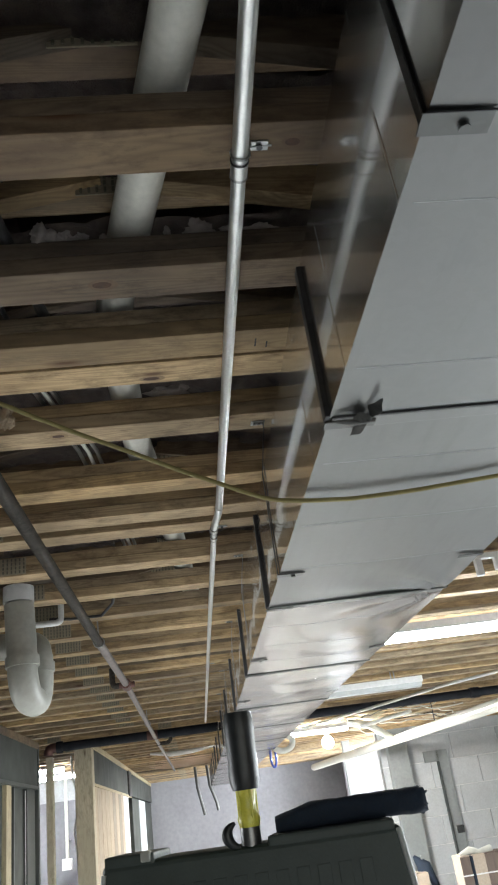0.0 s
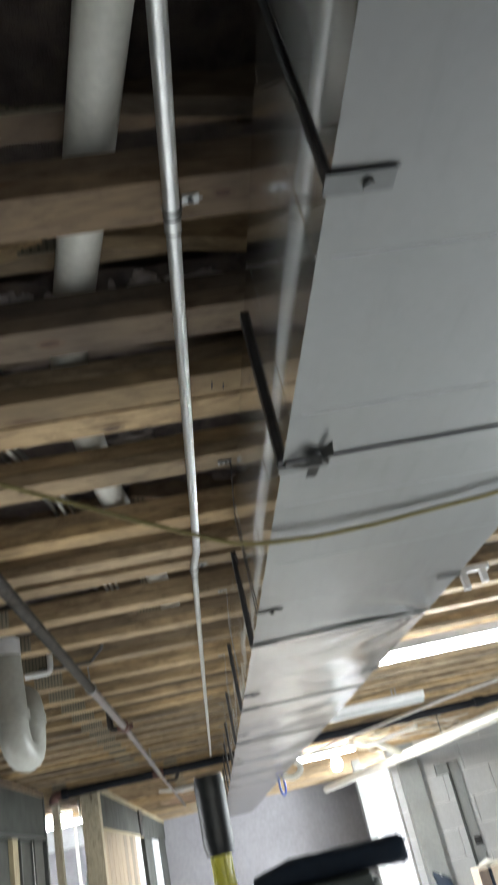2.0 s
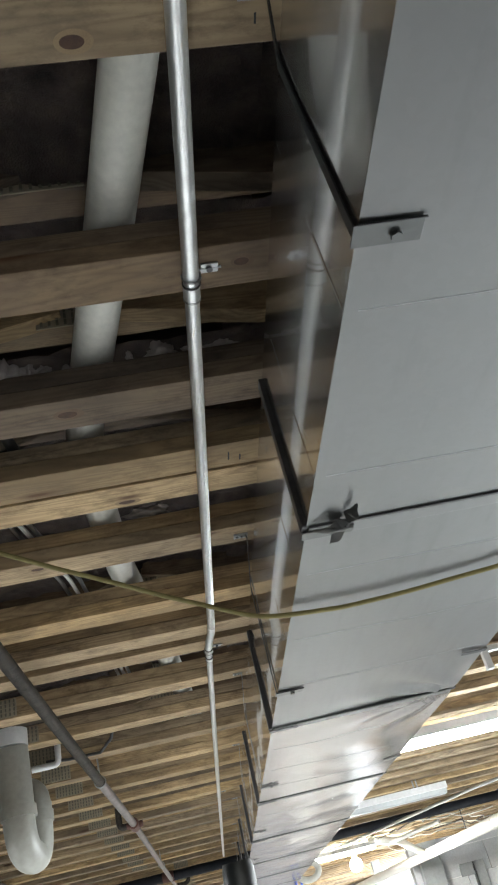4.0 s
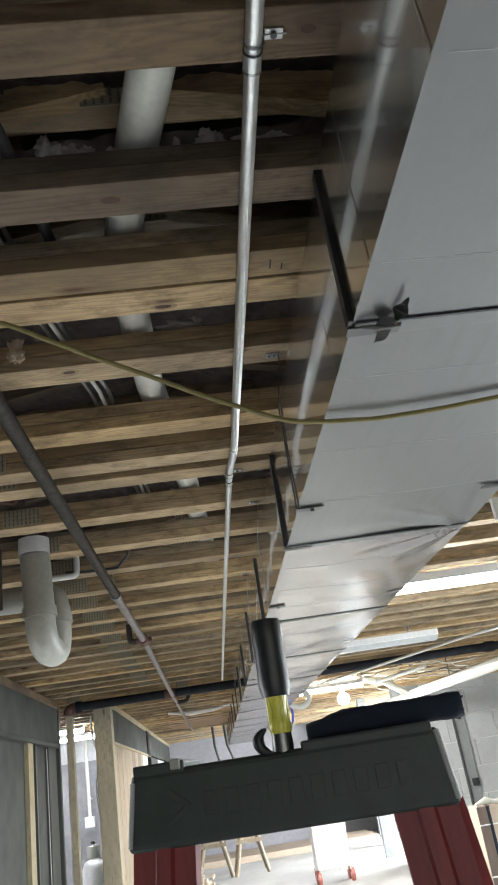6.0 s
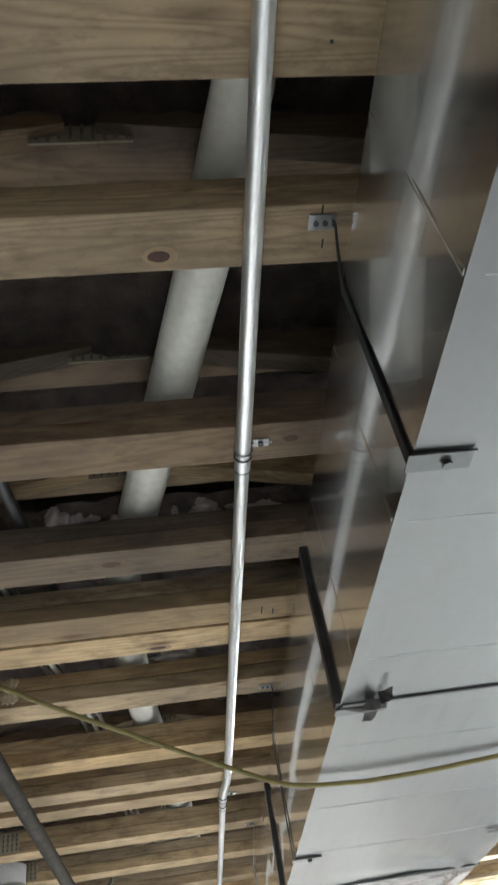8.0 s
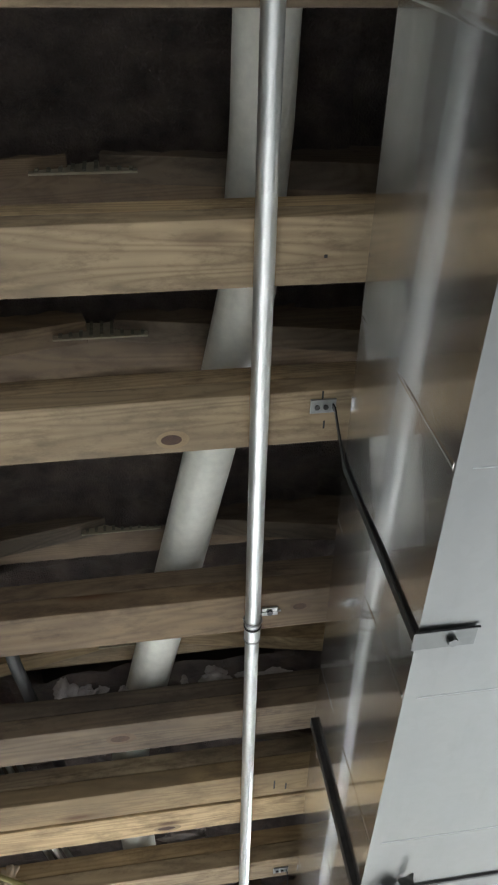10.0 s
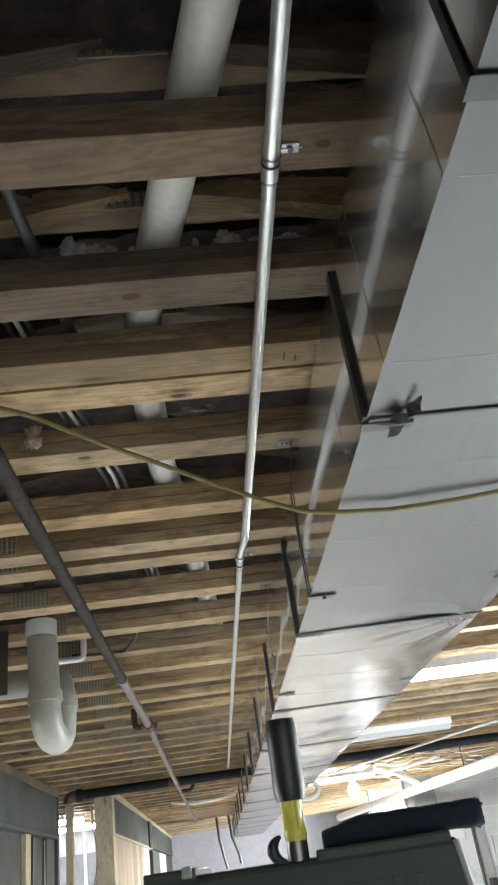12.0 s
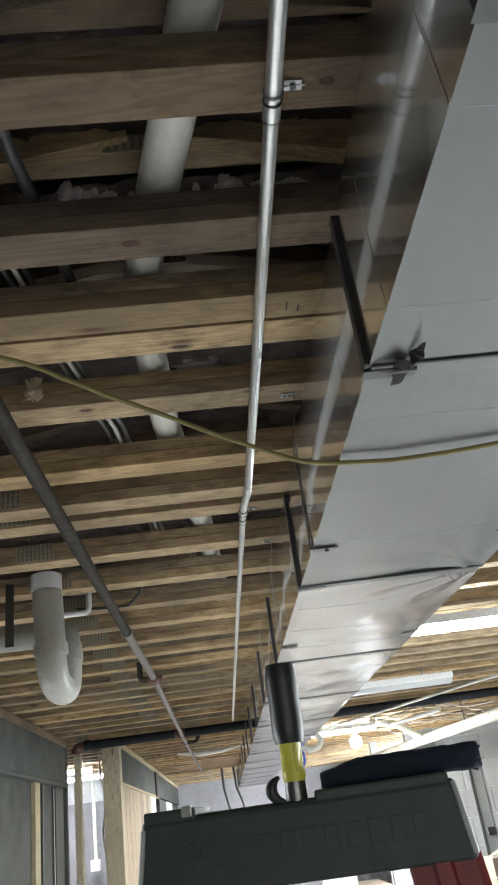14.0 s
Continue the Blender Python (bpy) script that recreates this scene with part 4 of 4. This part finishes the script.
part("body", boxed(2.56, 2.88, 11.35, 11.75, 0.0, 0.64, bevel=0.008), M_CARTON, crate)
part("flap", boxed(2.56, 2.72, 11.33, 11.35, 0.56, 0.67, bevel=0.003), M_CARTON, crate)
solid("leaning_strip", tube([(2.94, 11.25, 0.0), (2.88, 11.6, 0.82)], 0.014, 8), M_STRAP, "thin metal strip leaning by the carton", "strip")
solid("black_bag", tube([(2.9, 11.5, 0.0), (2.95, 11.55, 0.3), (2.9, 11.6, 0.7), (2.8, 11.65, 0.82)], [0.13, 0.14, 0.1, 0.02], 12), M_NAVY, "dark rubbish bag behind the carton", "bag")
solid("floor_rag", tube([(2.45, 11.2, 0.03), (2.6, 11.1, 0.05), (2.72, 11.15, 0.03)], [0.02, 0.06, 0.02], 10), M_GREYWALL, "grey rag on the floor", "rag")
dolly = thing("wheeled_bin", "white plastic bin on red swivel casters", "bin")
bm = boxed(1.24, 1.74, 12.6, 13.0, 0.2, 1.15, bevel=0.02)
part("body", bm, M_FIXTURE, dolly)
for i in range(5):
    part("rib", boxed(1.52 + 0.045 * i, 1.54 + 0.045 * i, 12.585, 12.6, 0.16, 1.1, bevel=0.003), M_PVC, dolly)
for x in (1.26, 1.74):
    for y in (12.66, 12.94):
        c = part("caster", tube([(x - 0.025, y, 0.085), (x + 0.025, y, 0.085)], 0.085, 20), M_CASTER, dolly, "red caster wheel")
        part("hub", tube([(x - 0.028, y, 0.085), (x + 0.028, y, 0.085)], 0.035, 12), M_FIXTURE, c)
        part("fork", boxed(x - 0.035, x - 0.028, y - 0.02, y + 0.02, 0.06, 0.21), M_CASTER, c)


def saw_horse(x, y, w):
    s = thing("saw_horse", "pale timber saw horse standing on the floor", "saw horse", "saw horses")
    part("rail", boxed(x - 0.045, x + 0.045, y - 0.05, y + 0.75, 0.86, 0.94, bevel=0.004), M_PANEL, s)
    for dy in (0.0, 0.7):
        for k in (-1, 1):
            part("leg", tube([(x + 0.08 * k, y + dy, 0.92), (x + w * k, y + dy, 0.0)], 0.038, 4), M_PANEL, s)
        part("brace", boxed(x - 0.24, x + 0.24, y + dy - 0.035, y + dy - 0.01, 0.5, 0.57, bevel=0.003), M_PANEL, s)


saw_horse(-0.25, 15.6, 0.30)
saw_horse(0.40, 15.5, 0.29)
solid("floor_ledge", boxed(-1.0, 3.1, 17.6, 19.2, 0.0, 0.12, bevel=0.01), M_CARTON, "dusty boards laid along the far wall", "boards")
solid("far_steel_post", boxed(2.62, 2.76, 14.6, 14.7, 0.0, 2.56, bevel=0.005), M_COLUMN, "slim grey steel post on the far floor", "post")
clipb = thing("pipe_bracket", "small white plastic pipe bracket under a truss", "bracket")
part("back", boxed(1.33, 1.47, 3.28, 3.31, 2.525, 2.552, bevel=0.003), M_FIXTURE, clipb)
part("arm", boxed(1.33, 1.36, 3.28, 3.31, 2.45, 2.525, bevel=0.003), M_FIXTURE, clipb)
part("arm", boxed(1.42, 1.45, 3.28, 3.31, 2.47, 2.525, bevel=0.003), M_FIXTURE, clipb)
tub = thing("plastic_tub", "white plastic tub standing by the saw horses", "tub")
part("body", tube([(-0.60, 11.9, 0.0), (-0.60, 11.9, 0.30)], [0.13, 0.16], 20), M_FIXTURE, tub)
part("rim", tube([(-0.60 + 0.162 * math.cos(a), 11.9 + 0.162 * math.sin(a), 0.295) for a in (math.tau * i / 20 for i in range(21))], 0.010, 6), M_PVC, tub)
carry = thing("olive_case", "olive yellow plastic tool case on the floor", "case")
part("body", boxed(-0.38, -0.12, 11.8, 12.0, 0.0, 0.22, bevel=0.012), plain("olive_plastic", (0.28, 0.27, 0.07), (0.36, 0.34, 0.10), 9), carry)
part("handle", tube(arc((-0.31, 11.9, 0.22), (-0.25, 11.9, 0.32), (-0.19, 11.9, 0.22), 8), 0.010, 8), M_MAIN, carry)
deb = thing("debris_heap", "heap of mixed pale offcuts and rubble", "debris", kind="stuff")
bm = bmesh.new()
for i in range(70):
    m = Matrix.Translation((rng.uniform(-0.9, -0.25), rng.uniform(12.2, 13.2), rng.uniform(0.02, 0.38))) @ Euler((rng.uniform(0, 6), rng.uniform(0, 6), rng.uniform(0, 6))).to_matrix().to_4x4()
    b2 = boxed(-rng.uniform(0.02, 0.09), rng.uniform(0.02, 0.09), -0.03, 0.03, -0.02, 0.02)
    b2.transform(m)
    tmp = bpy.data.meshes.new("tmp")
    b2.to_mesh(tmp)
    b2.free()
    bm.from_mesh(tmp)
    bpy.data.meshes.remove(tmp)
part("pieces", bm, M_CARTON, deb)

# ---- step ladder ----
lad = thing("step_ladder", "red fibreglass step ladder with dark plastic top cap", "ladder")
CAPY, CAPZ = 1.050, 1.611
yaw = Matrix.Translation((0.060, CAPY, 0)) @ pose(0, 0, 0, 0, 0, -9)
turned = yaw @ (Matrix.Translation((0.064, 1.08, 0)) @ pose(0, 0, 0, 0, 0, -3)).inverted()


def cap_shape(hw_top, hw_bot, d0, d1, z0, z1, bevel):
    bm = bmesh.new()
    v = [bm.verts.new(p) for p in ((-hw_bot, d0, z0), (hw_bot, d0, z0), (hw_bot, d1, z0), (-hw_bot, d1, z0), (-hw_top, d0 + 0.008, z1), (hw_top, d0 + 0.008, z1), (hw_top, d1 - 0.008, z1), (-hw_top, d1 - 0.008, z1))]
    for q in ((0, 3, 2, 1), (4, 5, 6, 7), (0, 1, 5, 4), (1, 2, 6, 5), (2, 3, 7, 6), (3, 0, 4, 7)):
        bm.faces.new([v[i] for i in q])
    bmesh.ops.bevel(bm, geom=bm.edges[:], offset=bevel, segments=3, affect="EDGES", profile=0.6)
    bm.transform(yaw)
    return bm


def placed(bm):
    bm.transform(yaw)
    return bm


cap = part("top_cap", cap_shape(0.183, 0.191, 0.0, 0.125, CAPZ - 0.088, CAPZ - 0.004, 0.008), M_CAP, lad, "dark green-black moulded plastic cap")
part("raised_shoulder", placed(boxed(-0.18, -0.118, 0.0078, 0.115, CAPZ - 0.01, CAPZ + 0.004, bevel=0.003)), M_CAP, cap)
part("raised_shoulder", placed(boxed(0.022, 0.176, 0.0078, 0.115, CAPZ - 0.01, CAPZ + 0.003, bevel=0.003)), M_CAP, cap)
# thin pale bars paint the light caught by the cap's side edges
part("worn_edge", placed(tube([(0.1795, 0.008, CAPZ - 0.008), (0.1805, 0.0065, CAPZ - 0.014), (0.1875, 0.0022, CAPZ - 0.082)], 0.0036, 8)), M_CAPEDGE, cap, "pale painted highlight on the rounded edge")
part("worn_edge", placed(tube([(-0.1805, 0.0065, CAPZ - 0.014), (-0.1875, 0.0022, CAPZ - 0.082)], 0.0032, 8)), M_CAPEDGE, cap, "pale painted highlight on the rounded edge")
part("clip", placed(boxed(-0.134, -0.122, 0.003, 0.016, CAPZ - 0.006, CAPZ + 0.006, bevel=0.002)), M_PVC_GREY, cap, "small white clip")
# raised plain marks in place of moulded lettering


def on_face(bm):
    """Lays a flat mark on the cap's sloping front."""
    for v in bm.verts:
        v.co.y += 0.008 * (v.co.z - CAPZ + 0.088) / 0.084
    return placed(bm)


for i in range(10):
    part("moulded_bar", on_face(boxed(-0.098 + 0.025 * i, -0.082 + 0.025 * i, -0.0009, 0.002, CAPZ - 0.060, CAPZ - 0.034, bevel=0.0007)), M_CAP, cap)
for s in (-1, 1):
    bm = boxed(-0.016, 0.016, -0.0012, 0.002, -0.0035, 0.0035, bevel=0.0007)
    bm.transform(Matrix.Translation((-0.128, 0.0, CAPZ - 0.046 + 0.009 * s)) @ pose(0, 0, 0, 0, 35 * s, 0))
    part("moulded_chevron", on_face(bm), M_CAP, cap)


def rail(x, y, dx, dy):
    bm = bmesh.new()
    prof = [(-0.036, 0.028), (-0.036, -0.004), (-0.012, -0.004), (-0.008, -0.009), (0.008, -0.009), (0.012, -0.004), (0.036, -0.004), (0.036, 0.028), (0.030, 0.028), (0.030, 0.004), (-0.030, 0.004), (-0.030, 0.028)]
    lo = [bm.verts.new((p, q, 0)) for p, q in prof]
    hi = [bm.verts.new((p, q, 1)) for p, q in prof]
    for k in range(len(prof)):
        n = (k + 1) % len(prof)
        bm.faces.new((lo[k], lo[n], hi[n], hi[k]))
    bm.faces.new(lo[::-1])
    bm.faces.new(hi)
    top = CAPZ - 0.086
    for v in bm.verts:
        t = 1 - v.co.z
        v.co = Vector((v.co.x + x + dx * t, v.co.y + y + dy * t, top * v.co.z))
    return placed(bm)


part("rail", rail(0.150, 0.012, 0.13, -0.0), M_RED, lad)
part("rail", rail(-0.150, 0.012, -0.13, -0.0), M_RED, lad)
part("rear_rail", rail(0.168, 0.10, 0.24, 0.55), M_RED, lad)
part("rear_rail", rail(-0.168, 0.10, -0.24, 0.55), M_RED, lad)
for i in range(5):
    z = 0.27 + 0.27 * i
    w = 0.15 + 0.13 * (1 - z / 1.52)
    part("step", placed(boxed(-w, w, -0.03, 0.06, z, z + 0.022, bevel=0.004)), M_STRAP, lad)

# screwdriver standing in the cap
sd = thing("screwdriver", "screwdriver with black grip and yellow neck standing in the ladder cap", "screwdriver")
axis0, axis1 = turned @ Vector((0.066, 1.103, CAPZ - 0.012)), turned @ Vector((0.067, 1.098, CAPZ + 0.150))


def on_axis(a, b, r, seg=20):
    n = max(len(r), 2)
    return tube([axis0.lerp(axis1, a + (b - a) * i / (n - 1)) for i in range(n)], r, seg)


grip = on_axis(0.43, 1.0, [0.0165, 0.019, 0.0195, 0.0193, 0.0191, 0.0191, 0.0193, 0.0195, 0.0195, 0.0193, 0.0175], 24)
part("grip", grip, M_GRIP, sd, "black cushioned grip")
part("neck", on_axis(0.17, 0.44, [0.0125, 0.0145, 0.0115, 0.0105, 0.012, 0.013], 12), M_YELLOW, sd, "yellow plastic neck")
for k in range(4):
    a = math.tau * k / 4 + 0.4
    part("neck_rib", tube([axis0.lerp(axis1, t) + Vector((0.0118 * math.cos(a), 0.0118 * math.sin(a), 0)) for t in (0.19, 0.43)], 0.0028, 6), M_YELLOW, sd)
part("collar", on_axis(0.0, 0.18, [0.0125, 0.0125, 0.0125, 0.0125, 0.0118], 16), M_GREYSTEEL, sd, "dark steel collar")
part("shank", on_axis(-0.2, 0.03, [0.009, 0.0095, 0.0095], 12), M_STEEL, sd)

# pipe of dark foam lying on the cap, its end torn
foam = bmesh.new()
ringv = []
for i in range(29):
    u = i / 28
    c = Vector((0.098 + 0.187 * u, 1.155, CAPZ + 0.003 + 0.0155 * (0.6 + 0.4 * min(1, u * 4))))
    rz = 0.0155 * (0.6 + 0.4 * min(1, u * 4))
    row = []
    for k in range(18):
        a = math.tau * k / 18
        p = c + Vector((0, 0.026 * math.copysign(abs(math.cos(a)) ** 0.6, math.cos(a)), rz * math.copysign(abs(math.sin(a)) ** 0.6, math.sin(a))))
        p += 0.0022 * noise.noise_vector(p * 60)
        if i == 28:
            p.x += 0.022 * noise.noise(Vector((a * 2.1, 0, 3))) + 0.004
        row.append(foam.verts.new(p))
    ringv.append(row)
for a, b in zip(ringv, ringv[1:]):
    for k in range(18):
        foam.faces.new((a[k], a[(k + 1) % 18], b[(k + 1) % 18], b[k])).smooth = True
foam.faces.new(ringv[0][::-1])
foam.faces.new(ringv[-1])
bar = thing("foam_bar", "dark navy foam bar with torn end on the cap", "foam")
foam.transform(turned)
part("bar_body", foam, M_NAVY, bar)
end = bmesh.new()
rng2 = random.Random(9)
for i in range(26):
    a, r = rng2.uniform(0, math.tau), rng2.uniform(0.2, 0.95)
    p = Vector((0.283, 1.155 + 0.024 * r * math.cos(a), CAPZ + 0.0185 + 0.013 * r * math.sin(a)))
    tube([p, p + Vector((rng2.uniform(0.004, 0.008), rng2.uniform(-0.004, 0.004), rng2.uniform(-0.004, 0.004))), p + Vector((rng2.uniform(0.007, 0.014), rng2.uniform(-0.006, 0.006), rng2.uniform(-0.006, 0.006)))], [0.005, 0.0035, 0.001], 6, bm=end)
end.transform(turned)
part("torn_end", end, M_NAVY, bar, "ragged torn foam end")
hookp = thing("carabiner_hook", "black hook clipped by the screwdriver", "hook")
part("hook_body", tube([turned @ Vector((0.056 - 0.018 * math.sin(a), 1.092, CAPZ + 0.009 + 0.014 * math.cos(a))) for a in (0.4 + 2.6 * i / 12 for i in range(13))], [0.002 + 0.005 * math.sin(math.pi * i / 12) for i in range(13)], 8), M_GRIP, hookp)

# ---- small things up in the trusses ----


def tuft(name, at, size, seed, material, label):
    bm = bmesh.new()
    bmesh.ops.create_icosphere(bm, subdivisions=4, radius=1.0)
    for v in bm.verts:
        n = v.co.normalized()
        v.co = n * (0.7 + 0.55 * noise.noise(n * 1.7 + Vector((seed, 0, 0))) + 0.28 * noise.noise(n * 3.2 + Vector((0, seed, 0))) + 0.09 * noise.noise(n * 8))
        v.co = Vector((v.co.x * size[0] + at[0], v.co.y * size[1] + at[1], v.co.z * size[2] + at[2]))
    for f in bm.faces:
        f.smooth = True
    solid(name, bm, material, label, "insulation", "insulation tufts")


for at, size, seed, lab in (
        ((-0.185, 1.145, 2.645), (0.030, 0.025, 0.028), 1.0, "white torn insulation tuft on the truss chord"),
        ((-0.145, 1.15, 2.640), (0.020, 0.02, 0.016), 2.0, "white torn insulation tuft on the truss chord"),
        ((0.105, 1.16, 2.648), (0.042, 0.03, 0.022), 3.0, "dusty pink insulation tuft on the truss chord"),
        ((0.22, 1.16, 2.636), (0.05, 0.03, 0.010), 4.0, "dusty insulation tuft on the truss chord"),
        ((0.02, 1.76, 2.645), (0.06, 0.025, 0.022), 5.0, "dusty insulation tuft on the truss chord"),
        ((-0.115, 1.15, 2.642), (0.016, 0.012, 0.008), 7.0, "torn white plastic shred among the insulation"),
        ((-0.075, 1.155, 2.642), (0.010, 0.010, 0.010), 8.0, "torn white plastic shred among the insulation"),
        ((0.045, 1.15, 2.645), (0.009, 0.010, 0.014), 9.0, "torn white plastic shred among the insulation"),
        ((0.165, 1.15, 2.640), (0.022, 0.014, 0.007), 10.0, "torn grey shred among the insulation"),
        ((0.06, 1.755, 2.652), (0.022, 0.016, 0.012), 11.0, "dusty insulation tuft on the truss chord"),
        ((-0.355, 1.62, 2.535), (0.024, 0.018, 0.040), 6.0, "pale insulation tuft hanging from a truss")):
    tuft("insulation_tuft", at, size, seed, M_TAN if seed == 6.0 else M_FLUFF, lab)
cable_b = thing("cable_bundle", "grey cables running above the truss chords", "cable")
for i in range(3):
    part("cable", tube([(-0.43 + 0.02 * i, 0.7, 2.66), (-0.36 + 0.022 * i, 1.3, 2.65), (-0.31 + 0.02 * i, 1.65, 2.64), (-0.245 + 0.025 * i, 2.05, 2.64), (-0.21 + 0.02 * i, 2.5, 2.645), (-0.18 + 0.02 * i, 3.2, 2.65)], 0.006, 8), M_CABLE if i == 1 else M_STRAP, cable_b)
solid("armoured_cable", tube([(-0.33, -0.4, 2.68), (-0.29, 0.6, 2.655), (-0.262, 1.04, 2.64), (-0.245, 1.2, 2.645), (-0.22, 1.5, 2.66)], 0.012, 12), M_DARKCABLE, "dark armoured cable lying over the truss chords", "cable")
wl = thing("white_pipe_stub", "short white plastic pipe elbow under the trusses", "pipe")
part("stub", tube([(-0.66, 3.6, 2.535)] + arc((-0.57, 3.6, 2.535), (-0.545, 3.6, 2.535), (-0.545, 3.6, 2.56), 4) + [(-0.545, 3.6, 2.63)], 0.014, 10), M_FIXTURE, wl)
solid("thin_cable", tube([(-0.60, 3.62, 2.56), (-0.5, 3.6, 2.545), (-0.36, 3.58, 2.54), (-0.30, 3.5, 2.57), (-0.27, 3.4, 2.62)], 0.007, 8), M_DARKCABLE, "thin dark cable clipped to a truss", "cable")
